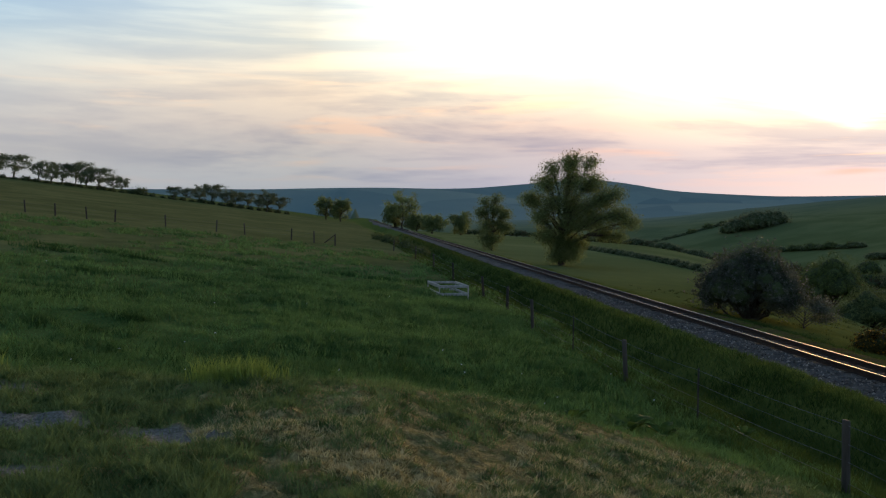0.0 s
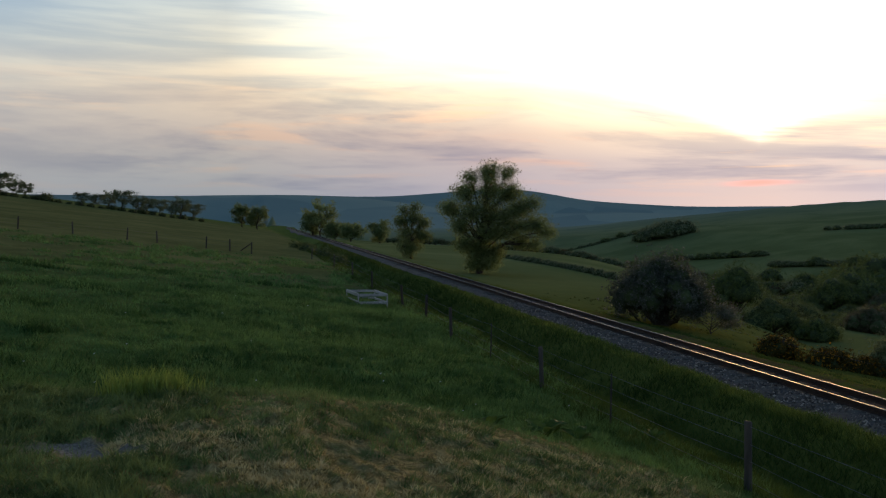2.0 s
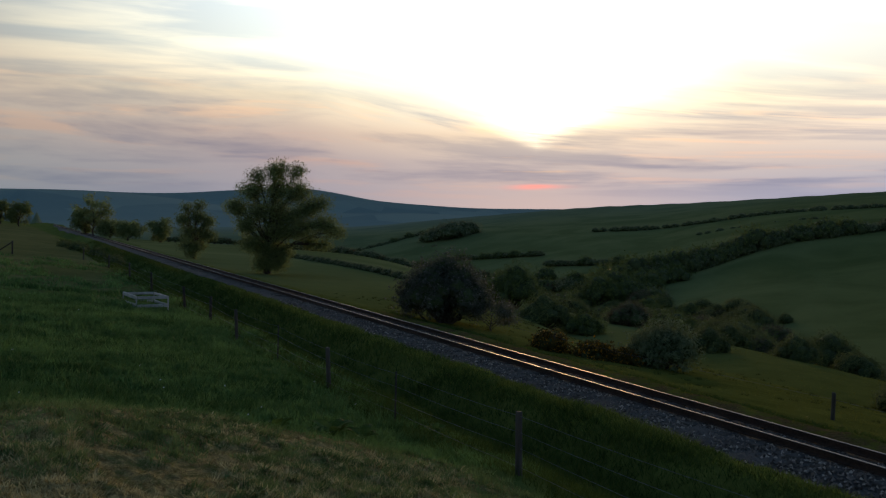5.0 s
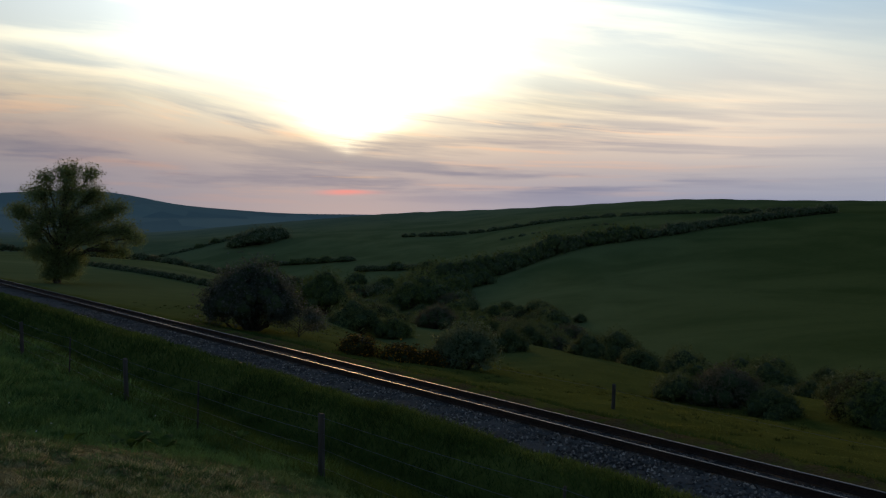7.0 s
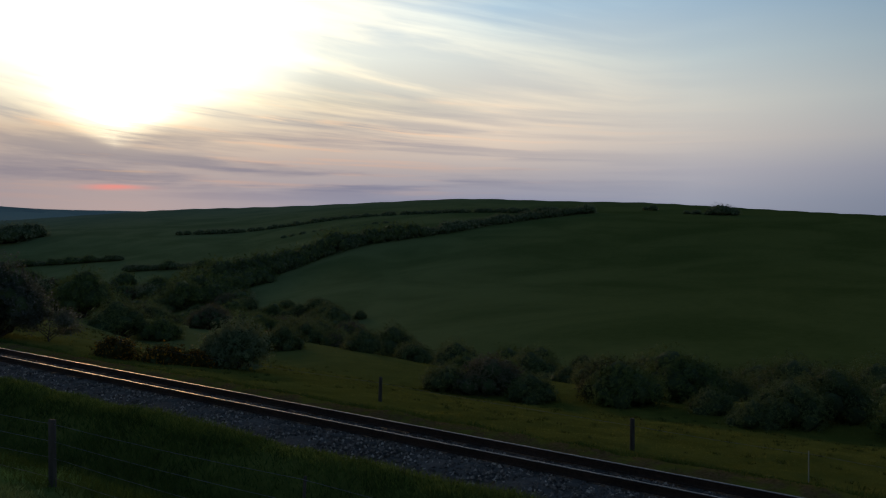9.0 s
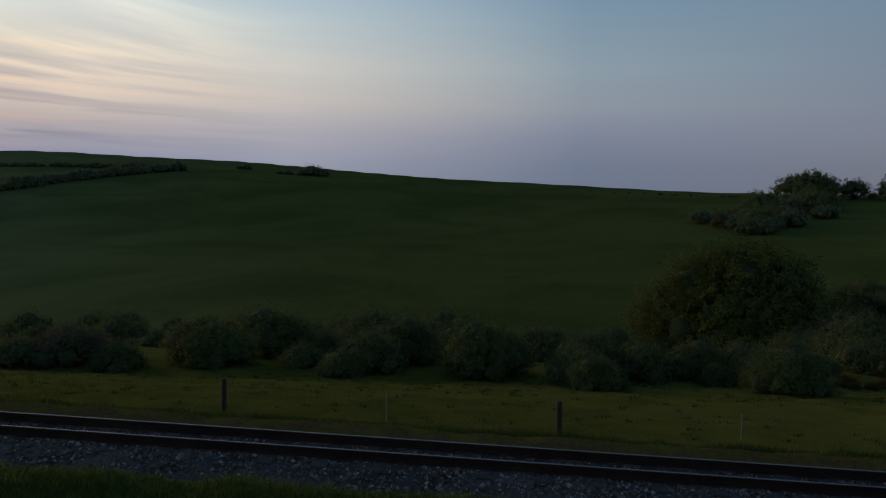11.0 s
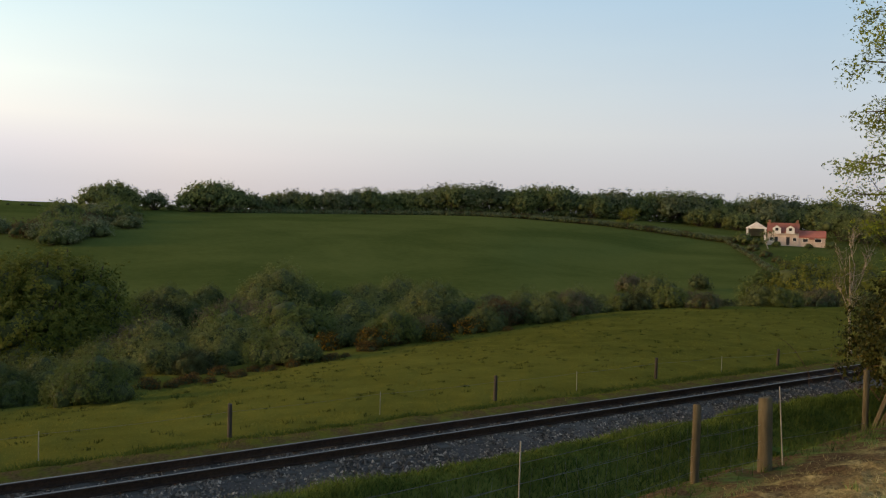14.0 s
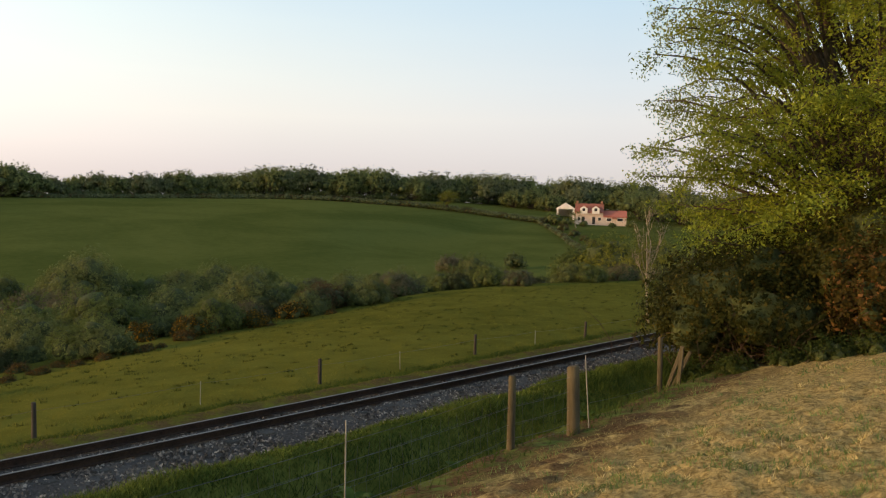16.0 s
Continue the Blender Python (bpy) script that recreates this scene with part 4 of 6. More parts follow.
for i, (az, r, h, sp) in enumerate([(1.4, 150, 3.8, 2.0), (-0.6, 140, 2.6, 2.2), (-1.6, 145, 2.4, 1.8), (-2.6, 150, 6.4, 2.8), (-3.2, 152, 4.4, 2.2), (-6.9, 185, 5.0, 2.0), (-7.9, 187, 5.0, 2.0)]):
    tree("field_tree", "small dark tree by the distant line", stand(*polar(az, r)), 20 + i, h, sp, 18, LEAF_TREE, 3200, 0.2, 0.75, 0.12, trunk=0.13, flat=0.9, group="distant trees by the line")
for i, (x, y, k) in enumerate([(-4.2, 74.0, 1.4), (-2.6, 66.0, 1.1), (-1.2, 58.0, 1.0), (-5.6, 79.0, 1.1)]):
    bush("fence_bush", "low dark bush on the railway fence", stand(x, y), 90 + i, 1.3 * k, 0.55 * k, LEAF_SALLOW, 2500, 0.05, 12, group="bushes on the railway fence")

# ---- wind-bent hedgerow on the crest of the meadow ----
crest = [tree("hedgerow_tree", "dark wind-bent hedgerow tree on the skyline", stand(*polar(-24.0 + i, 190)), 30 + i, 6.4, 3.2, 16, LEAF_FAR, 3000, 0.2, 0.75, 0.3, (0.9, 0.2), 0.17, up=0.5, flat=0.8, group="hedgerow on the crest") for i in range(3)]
crest_at = [(-28.4, 0.75), (-27.3, 0.85), (-26.0, 0.7), (-25.2, 0.75), (-24.6, 0.9), (-23.9, 1.2), (-23.2, 0.8), (-22.5, 0.9), (-21.8, 0.75), (-21.1, 0.7), (-17.9, 0.55), (-17.2, 0.65), (-16.3, 0.75), (-15.5, 0.85), (-14.7, 0.75), (-14.0, 0.75), (-13.2, 0.7), (-12.5, 0.65), (-11.9, 0.9), (-11.1, 0.7)]
for i, (az, k) in enumerate(crest_at):
    m = stand(*polar(az, 188 + 6 * math.sin(i * 1.7)), (40 * i) % 120 - 60, k)
    if i < 3:
        crest[i].matrix_world = m
    else:
        copy_thing(crest[i % 3], m)
bank = bush("hedge_bush", "low dark hedge growth along a bank", stand(*polar(-20, 186)), 40, 3.0, 1.2, LEAF_DARK, 900, 0.2, 6, group="low hedge on the crest")
for i in range(34):
    az = -31 + i * 0.62
    copy_thing(bank, stand(*polar(az, 186), 50 * i, 0.35 + 0.35 * ((i * 37) % 10) / 10))

# ---- scrub in the valley ----
SCRUB_B = [98, 103, 106, 109, 112, 115, 118, 122, 124, 127, 130, 132, 134, 136, 138, 141, 150]
SCRUB_E = [-6.0, -3.5, -2.5, -1.9, -2.3, -3.3, -2.8, -3.3, -4.2, -3.7, -4.2, -3.4, -2.6, -3.0, -3.6, -3.7, -3.6]


def scatter():
    """Rows of scrub from the field edge to the valley floor; the back rows grow to a given skyline."""
    kinds = [bush("sallow_bush", "rounded grey-green sallow bush in the valley", stand(60, 0), 50 + i, 5.2, 3.9, (LEAF_SALLOW, LEAF_MID, LEAF_SALLOW, LEAF_SHADED, LEAF_GREY)[i], 19000, 0.058, 26, group="valley scrub", ragged=0.2, core=0.6, lobe_k=0.86, shell=0.74) for i in range(5)]
    tagged(kinds[1], "rounded green bush in the valley"), tagged(kinds[3], "dense dark green bush in the valley, darkened for shade"), tagged(kinds[4], "brownish twiggy bush in the valley")
    g = np.random.default_rng(3)
    placed = 0
    for az in np.arange(20.5, 153, 2.1):
        re, rf = float(ease(az, BEAR, EDGE_R)), float(ease(az, BEAR, FLOOR_R))
        tall = float(np.interp(az, [27, 40, 60, 86, 93, 99, 103, 117, 125, 133, 152], [1.1, 0.9, 0.95, 0.95, 0.8, 0.72, 1.0, 1.0, 1.0, 0.9, 0.8]))
        for q in ((-0.06,) if 87 < az < 103 else ()) + (0.08, 0.36, 0.7, 1.05, 1.5, 1.95)[:4 if az < 97 else 6]:
            a = az + g.normal(0, 0.6)
            r = re + (rf - re) * (q + g.uniform(-0.11, 0.11)) + (1.6 if az < 99 else 0.5)
            front, second = (0.7, 0.85) if az < 93 else (0.6, 0.75)
            k = g.choice([0.85, 1.0, 1.15] if q < 0.1 and az > 86 else [0.58, 0.8, 1.08] if az < 97 else [0.62, 0.9, 1.25]) * g.uniform(0.9, 1.1) * tall * (0.6 if q < 0 else front if q < 0.1 else second if q < 0.5 else 1.05)
            if q > 1.2:
                lift = r * math.tan(radians(np.interp(a, SCRUB_B, SCRUB_E))) - at_ground(*polar(a, r))
                k = float(np.clip(lift / 3.7 * g.choice([0.62, 0.85, 1.06]), 0.5, 1.9))
            if g.random() < (0.25 if q < 0.1 and az < 86 else 0.04):
                continue
            m = stand(*polar(a, r), g.uniform(0, 360), k, -0.3)
            # mostly the darkened kind beside the dome tree, painting in the shadow there
            b = kinds[g.choice(5, p=[0.12, 0.10, 0.10, 0.56, 0.12] if 99 < a < 109 and q > 0.5 else [0.3, 0.24, 0.24, 0.14, 0.08])]
            if placed < 5:
                kinds[placed].matrix_world = m
            else:
                copy_thing(b, m)
            placed += 1
    return kinds


scrub_kinds = scatter()


def dome_tree():
    """The broad beech: a great uneven dome of fresh leaf on a short trunk."""
    root = bush("beech_tree", "broad domed tree in fresh yellow-green leaf in the valley", stand(*polar(96.6, 61), 0, 1.0, -0.3), 61, 16.6, 12.4, LEAF_GOLD, 115000, 0.112, 150, ragged=0.4, core=0.5, lobe_k=0.5, shell=0.62, category="tree")
    (wv, wf), _ = skeleton(np.random.default_rng(5), 8.0, 0.2, 4.5, 12, trunk=0.4)
    part("trunk", mesh_from("trunk", wv, wf, BARK, True), BARK, root)


dome_tree()
bush("sallow_bush", "pale leafy sallow bush by the field edge", stand(16.6, 22.6), 62, 2.9, 1.9, LEAF_PALE, 14000, 0.045, 26, ragged=0.6, core=0.4, shell=0.35, lobe_k=0.8)

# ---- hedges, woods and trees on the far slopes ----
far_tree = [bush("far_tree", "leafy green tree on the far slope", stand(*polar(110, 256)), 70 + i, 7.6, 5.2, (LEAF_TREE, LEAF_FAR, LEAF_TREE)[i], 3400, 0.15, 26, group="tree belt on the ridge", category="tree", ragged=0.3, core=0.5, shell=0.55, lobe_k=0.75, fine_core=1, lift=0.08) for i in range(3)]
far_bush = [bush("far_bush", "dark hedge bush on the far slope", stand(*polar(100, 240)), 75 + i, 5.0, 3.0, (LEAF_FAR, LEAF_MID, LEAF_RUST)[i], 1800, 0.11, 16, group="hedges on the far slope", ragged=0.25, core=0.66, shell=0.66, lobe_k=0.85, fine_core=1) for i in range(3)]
used = set()


def plant(kind, az, r, turn, k, label="", group="", dz=-0.2, name=""):
    """The first use moves the original, later ones copy it."""
    m = stand(*polar(az, r), turn, k, dz)
    if kind.name in used:
        ob = copy_thing(kind, m)
    else:
        kind.matrix_world, ob = m, kind
        used.add(kind.name)
    if label:
        tagged(ob, label, group=group)
    if name:
        ob.name = name
    return ob


g2 = np.random.default_rng(9)
for i, az in enumerate(np.arange(108.6, 148, 0.85)):
    plant(far_tree[g2.integers(0, 3)], az + g2.normal(0, 0.1), 262 + max(az - 130, 0) * 1.3 + g2.normal(0, 2), g2.uniform(0, 360), g2.uniform(0.95, 1.12) * (1.16 + 0.44 * float(smooth(111, 128, az))))
for i, az in enumerate(np.arange(106.5, 141.0, 0.32)):
    r = 246 - 0.05 * (az - 106) - (0.9 * max(az - 121, 0))
    plant(far_bush[0 if g2.random() < 0.7 else 2], az, r, g2.uniform(0, 360), 0.78 * g2.uniform(0.9, 1.1), "clipped dark hedge along the top of the field", "hedge along the lane", name="lane_hedge")
for az in np.arange(108.2, 148, 0.6):
    plant(far_bush[int(g2.random() < 0.4)], az, 259 + max(az - 130, 0) * 1.3, g2.uniform(0, 360), g2.uniform(0.8, 1.15), "leafy undergrowth below the tree belt", "tree belt undergrowth", name="undergrowth")
# skyline clumps and the copse that runs down between the fields
for az, r, k, kind in [(98.9, 252, 1.5, 2), (99.9, 252, 1.75, 2), (100.7, 253, 1.4, 2), (102.3, 254, 1.05, 1), (104.6, 250, 1.35, 2), (105.5, 250, 1.9, 2), (106.5, 251, 1.9, 2), (107.5, 252, 1.5, 2), (103.4, 254, 0.45, 2), (138.6, 262, 1.15, 2), (139.8, 262, 1.3, 2), (141.0, 258, 1.1, 2), (142.2, 262, 1.0, 2), (147.2, 246, 1.7, 2), (148.4, 244, 1.8, 2), (149.8, 240, 1.9, 1), (151.6, 236, 1.9, 2), (153.5, 236, 1.9, 1), (155.4, 236, 1.8, 2), (157.5, 236, 1.8, 2), (146.0, 262, 1.6, 2), (144.4, 266, 1.4, 2), (143.0, 262, 1.3, 1)]:
    plant(far_tree[kind], az, r, g2.uniform(0, 360), k, "dark rounded tree on the skyline", "skyline clumps")
for i in range(64):
    u = g2.random()
    r = 165 + 78 * u
    plant(far_bush[g2.choice(3, p=[0.65, 0.2, 0.15])], 96.6 + 3.0 * u + g2.normal(0, 0.5 + 1.1 * (1 - abs(2 * u - 0.7))), r, g2.uniform(0, 360), g2.uniform(1.0, 1.8), "dark thorn bush in the copse between fields", "copse between the fields", name="copse_bush")
for az in np.arange(84, 99, 0.5):
    plant(far_bush[0], az + g2.normal(0, 0.3), 292 - (az - 84) * 2.2, g2.uniform(0, 360), g2.uniform(0.14, 0.42))
tree("ash_tree", "lone pale yellow-green tree in the far hedge", stand(*polar(134.0, 232)), 80, 5.2, 2.4, 16, LEAF_GOLD, 1800, 0.2, 0.8, 0.3, trunk=0.2)
# hedge that climbs the opposite hill, in two lengths
for i in range(40):
    u = i / 39
    az = 33.6 + 14.0 * u
    plant(far_bush[0 if i % 4 else 1], az + g2.normal(0, 0.1), 236 + 38 * u, g2.uniform(0, 360), (2.9 - 0.9 * u) * g2.uniform(0.75, 1.15), "tall dark hedge climbing the opposite hill", "hedge up the hill", name="hill_hedge")
for i in range(26):
    u = i / 25
    plant(far_bush[0], 48.4 + 9.8 * u, 276 + 58 * u, g2.uniform(0, 360), (2.0 - 0.5 * u) * g2.uniform(0.75, 1.15) + (0.5 if i == 25 else 0), "tall dark hedge climbing the opposite hill", "hedge up the hill", name="hill_hedge")
for i in range(84):
    u = i / 83
    plant(far_bush[0], 30.5 + 27.5 * u + g2.normal(0, 0.15), 384 - 46 * u, g2.uniform(0, 360), g2.uniform(0.85, 1.35), "low dark hedge below the hilltop", "hedge below the hilltop", name="hill_hedge")
for i in range(16):
    u = i / 15
    plant(far_bush[0], 37.5 + 7.5 * u + g2.normal(0, 0.2), 330 - 8 * u, g2.uniform(0, 360), g2.uniform(0.4, 0.9), "scattered thorn on the hill", "thorns on the hill")
for az, r, k in [(67.0, 322, 2.3), (66.4, 322, 1.5), (67.7, 321, 1.7), (62.6, 345, 1.2), (62.1, 346, 0.8), (65.4, 324, 1.1), (64.8, 326, 0.8)]:
    plant(far_bush[0], az, r, 30 * az, k, "dark thorn clump on the hill crest", "thorns on the hill")
# woods along the stream
for az, r, k in [(31.0, 210, 2.2), (31.8, 214, 2.5), (32.6, 212, 2.0), (31.6, 232, 2.3), (34.0, 222, 1.7), (35.2, 226, 1.6), (36.2, 228, 1.5)]:
    plant(far_bush[1], az, r, 40 * az, k, "round green tree in the valley wood", "valley wood", name="wood_tree")
for i in range(330):
    az = g2.uniform(18.0, 43)
    r = float(ease(az, BEAR, FLOOR_R)) * g2.uniform(0.60, 1.32)
    if r < 190:
        ob = copy_thing(scrub_kinds[g2.choice(5, p=[0.3, 0.25, 0.25, 0.1, 0.1])], stand(*polar(az, r), g2.uniform(0, 360), g2.uniform(0.5, 1.3), -0.2))
        ob.name = "willow_bush"
        tagged(ob, "rounded willow bush beside the stream", group="willows along the stream")
    else:
        plant(far_bush[g2.choice(3, p=[0.52, 0.36, 0.12])], az, r, g2.uniform(0, 360), g2.uniform(0.9, 2.0), "dark bush in the valley wood", "valley wood", name="wood_tree")
for az, r, k in [(31.2, 200, 2.3), (32.1, 226, 2.3), (34.3, 212, 1.7), (33.2, 206, 1.3), (29.6, 190, 1.2)]:
    ob = copy_thing(scrub_kinds[1], stand(*polar(az, r), 40 * az, k, -0.3))
    ob.name = "oak_tree"
    tagged(ob, "large round-headed tree at the head of the valley wood", "tree", "round trees in the valley")
# hedges across the slope behind the wood
for a0, r0, a1, r1, count, size in [(13.5, 430, 22.0, 470, 40, 1.0), (20.5, 360, 27.0, 330, 34, 0.9), (27.5, 300, 33.5, 272, 30, 1.0)]:
    for i in range(count):
        u = (i + g2.normal(0, 0.2)) / (count - 1)
        plant(far_bush[0 if g2.random() < 0.7 else 1], a0 + (a1 - a0) * u, r0 + (r1 - r0) * u, g2.uniform(0, 360), size * g2.uniform(0.8, 1.25), "field hedge on the slope above the wood", "hedges on the slope", name="slope_hedge")
for i in range(9):
    plant(far_bush[0], 19.3 + 0.33 * i, 425 + 4 * math.sin(i), 50 * i, 4.6 - 0.3 * abs(i - 5), "dark wood on the valley side", "valley wood", name="wood_tree")
# field hedges beside the line
for i in range(34):
    u = i / 33
    x, y = 16.6 + 4.6 * u, 98.0 - 32.0 * u
    ob = copy_thing(far_bush[0], stand(x, y, 70 * i, 0.30 + 0.06 * math.sin(3 * i), -0.05))
    ob.name = "field_hedge"
    tagged(ob, "low dark bank and hedge between fields", group="hedges between the near fields")
for i in range(40):
    az = 1.5 + 0.42 * i
    ob = copy_thing(far_bush[0 if i % 5 else 2], stand(*polar(az, 168 - 3.0 * max(az - 6, 0)), 70 * i, 0.62 + 0.12 * math.sin(5 * i), -0.1))
    ob.name = "field_hedge"
    tagged(ob, "low dark bank and hedge between fields", group="hedges between the near fields")
# nearer bushes at the right-hand end of the valley
for i, (az, r, w_, h) in enumerate([(143.2, 98, 6.0, 5.0), (145.4, 95, 8.0, 6.6), (148.2, 90, 8.0, 6.4), (151.5, 88, 8.0, 6.0), (155.0, 92, 9.0, 7.0)]):
    bush("hazel_bush", "large rounded yellow-green bush beyond the field", stand(*polar(az, r), 0, 1, -0.2), 100 + i, w_, h, LEAF_GOLD if i in (1, 2) else LEAF_MID, 11000, 0.13, 18, group="large bushes beyond the field")
bush("thorn_bush", "small dark thorn bush on the far field", stand(*polar(138.8, 120)), 110, 3.2, 2.2, LEAF_DARK, 1800, 0.12, 8)
bush("thorn_bush", "brownish thorn bush on the far field edge", stand(*polar(134.6, 112)), 111, 4.2, 2.2, LEAF_GREY, 3500, 0.13, 10)

# ---- gorse in flower ----
for i, (x, y, w_, h) in enumerate([(12.9, 23.6, 1.1, 0.62), (14.1, 22.9, 1.2, 0.42), (14.8, 22.3, 1.0, 0.38), (35.2, -18.6, 1.7, 1.0), (36.6, -16.8, 1.4, 0.8), (34.9, -21.8, 1.5, 0.6), (36.6, -26.4, 2.2, 1.6), (37.6, -27.6, 2.4, 1.8), (38.6, -29.0, 1.8, 1.2), (36.0, -24.6, 1.6, 0.7), (33.5, -14.5, 1.2, 0.5)]):
    bush("gorse_bush", "low gorse bush with orange-yellow flowers", stand(x, y, 50 * i), 120 + i, w_, h, LEAF_GORSE if i not in (6, 7, 8) else LEAF_RUST, 5000, 0.045, 14, group="gorse at the field edge", ragged=0.5)

# bracken and dead gorse along the lip of the field
bracken = bush("bracken_clump", "rusty brown bracken at the edge of the field", stand(36, -20), 140, 1.7, 0.9, LEAF_BRACKEN, 5200, 0.05, 16, group="bracken along the field edge", category="plant", ragged=0.6)
used_first = False
g4 = np.random.default_rng(19)
for az in np.concatenate([np.arange(103.5, 123.5, 0.75), [117.8, 118.3, 118.9, 119.5, 120.2, 126.5, 127.3, 131.0]]):
    r = float(ease(az, BEAR, EDGE_R)) * g4.uniform(0.97, 1.05) + 0.6
    m = stand(*polar(az + g4.normal(0, 0.2), r), g4.uniform(0, 360), g4.uniform(0.4, 0.95) * (1.5 if 117 < az < 121 else 1.0), -0.05)
    if used_first:
        copy_thing(bracken, m)
    else:
        bracken.matrix_world, used_first = m, True

# ---- the great tree, the thicket and the birch at the end of the terrace ----
def great_tree():
    """Beech: several stems, boughs that carry flat layered sprays out to a tall rounded crown."""
    g = np.random.default_rng(201)
    root = empty("beech_tree", stand(6.9, -20.0))
    tagged(root, "large spreading beech in sunlit yellow-green leaf above a thicket", "tree")
    wood, tips = [], []
    t = np.linspace(0, 1, 10)[:, None]
    stems = []
    for k, (a, out, top) in enumerate([(2.5, 2.0, 10.6), (3.6, 2.3, 11.4), (0.9, 1.8, 11.0), (5.2, 1.9, 10.2), (1.7, 0.5, 12.2)]):
        end = np.array([math.cos(a) * out, math.sin(a) * out, top])
        stem = end * t * np.array([1, 1, 1]) + np.cumsum(g.normal(0, 0.10, (10, 3)), 0) * [1, 1, 0.2]
        stem[0] = (0.16 * math.cos(a), 0.16 * math.sin(a), -0.3)
        stem[1, :2] *= 0.5
        wood.append(tube_arrays(stem, 0.20 * (1.12 - 0.95 * t[:, 0]), 8))
        stems.append(stem)
    boughs = 380
    for i in range(boughs):
        h = (i + 0.5) / boughs
        z = 2.2 + 10.6 * h
        wide = 4.6 * (1 - max((z - 5.2) / 8.0, 0) ** 2.2) ** 0.5 * min(1.06, 0.98 + 0.08 * (z - 2.2) / 2.2)
        a = i * 2.39996 + g.normal(0, 0.18)
        reach = wide * (g.uniform(0.80, 1.03) if i % 4 else g.uniform(0.3, 0.75))
        end = np.array([math.cos(a) * reach, math.sin(a) * reach, z])
        near = min(stems, key=lambda q: np.hypot(*(np.array([np.interp(z - 1.2, q[:, 2], q[:, c]) for c in (0, 1)]) - end[:2])))
        z0 = z - g.uniform(0.45, 1.05) * reach
        p0 = np.array([np.interp(max(z0, 1.3), near[:, 2], near[:, c]) for c in range(3)])
        u = np.linspace(0, 1, 8)[:, None]
        span = np.linalg.norm(end - p0)
        knee = np.array([*(p0[:2] + 0.42 * (end - p0)[:2]), end[2] + g.uniform(-0.05, 0.22) * span])
        limb = p0 * (1 - u) ** 2 + knee * (2 * u * (1 - u)) + end * u * u + np.cumsum(g.normal(0, 0.06, (8, 3)), 0)
        wood.append(tube_arrays(limb, (0.016 + 0.011 * span * (1 - 0.5 * h)) * (1.05 - 0.9 * u[:, 0]), 5))
        side = np.array([-math.sin(a), math.cos(a), 0])
        ahead = np.array([math.cos(a), math.sin(a), 0])
        for j in range(9):
            v = 0.38 + 0.62 * (j + g.random()) / 9
            q = np.array([np.interp(v, u[:, 0], limb[:, c]) for c in range(3)])
            d = side * (1 if j % 2 else -1) * g.uniform(0.35, 0.95) * (1.25 - 0.7 * v) + ahead * g.uniform(0.15, 0.55) + [0, 0, g.normal(0.0, 0.30)]
            w_ = np.linspace(0, 1, 4)[:, None]
            tw = q + d * w_ - np.array([0, 0, 0.16]) * w_ ** 2
            wood.append(tube_arrays(tw, [0.010, 0.008, 0.005, 0.003], 3))
            tips += [tw[1], tw[2], tw[3]]
        tips += [limb[5], limb[6], limb[7], limb[6], limb[7], limb[7] + ahead * 0.2 - [0, 0, 0.05], limb[7] + ahead * 0.1]
    wv, wf = joined(wood)
    part("trunk", mesh_from("trunk", wv, wf, BARK, True), BARK, root)
    v, f = leaves(np.array(tips), 0.36, 340000, 0.043, up_bias=0.7, flat=0.42, droop=0.16, g=g)
    part("crown", mesh_from("crown", v, f, LEAF_BEECH), LEAF_BEECH, root)


great_tree()
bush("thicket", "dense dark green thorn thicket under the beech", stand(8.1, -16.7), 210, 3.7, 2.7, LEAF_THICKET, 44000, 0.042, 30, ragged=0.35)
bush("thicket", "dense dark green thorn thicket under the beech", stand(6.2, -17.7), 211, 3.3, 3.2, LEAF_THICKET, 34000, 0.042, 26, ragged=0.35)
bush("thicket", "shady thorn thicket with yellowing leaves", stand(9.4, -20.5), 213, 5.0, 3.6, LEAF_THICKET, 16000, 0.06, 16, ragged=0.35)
bush("bramble", "rusty bramble with dead twigs at the thicket edge", stand(5.6, -16.4), 212, 1.4, 2.3, LEAF_BRAMBLE, 9000, 0.045, 16, ragged=0.6, core=0.4, shell=0.4)
lobed_tree("birch_tree", "thin pale-barked birch with few leaves beside the railway", stand(19.0, -30.5, 60), 214, [(0.05, 4.7, 0.4), (-0.35, 4.0, 0.4), (0.4, 3.9, 0.45), (-0.25, 3.1, 0.5), (0.5, 3.0, 0.4), (0.0, 2.2, 0.35)], LEAF_SALLOW, 2600, 0.045, 0.06, PALE_BARK)
bush("hawthorn_bush", "small green hawthorn bush beside the birch", stand(18.35, -30.5), 215, 1.2, 2.3, LEAF_MID, 2600, 0.05, 8)

for i, (x, y, k) in enumerate([(6.6, -15.2, 0.8), (5.9, -15.3, 1.0), (5.3, -15.7, 1.1), (4.9, -16.4, 1.2), (7.4, -14.9, 0.7), (4.6, -17.2, 1.2), (8.2, -15.0, 0.7)]):
    bush("nettle_patch", "low green nettles at the foot of the thicket", stand(x, y), 230 + i, 0.9 * k, 0.34 * k, LEAF_NETTLE, 2600, 0.028, 14, group="nettles by the thicket", category="plant", fine_core=1)


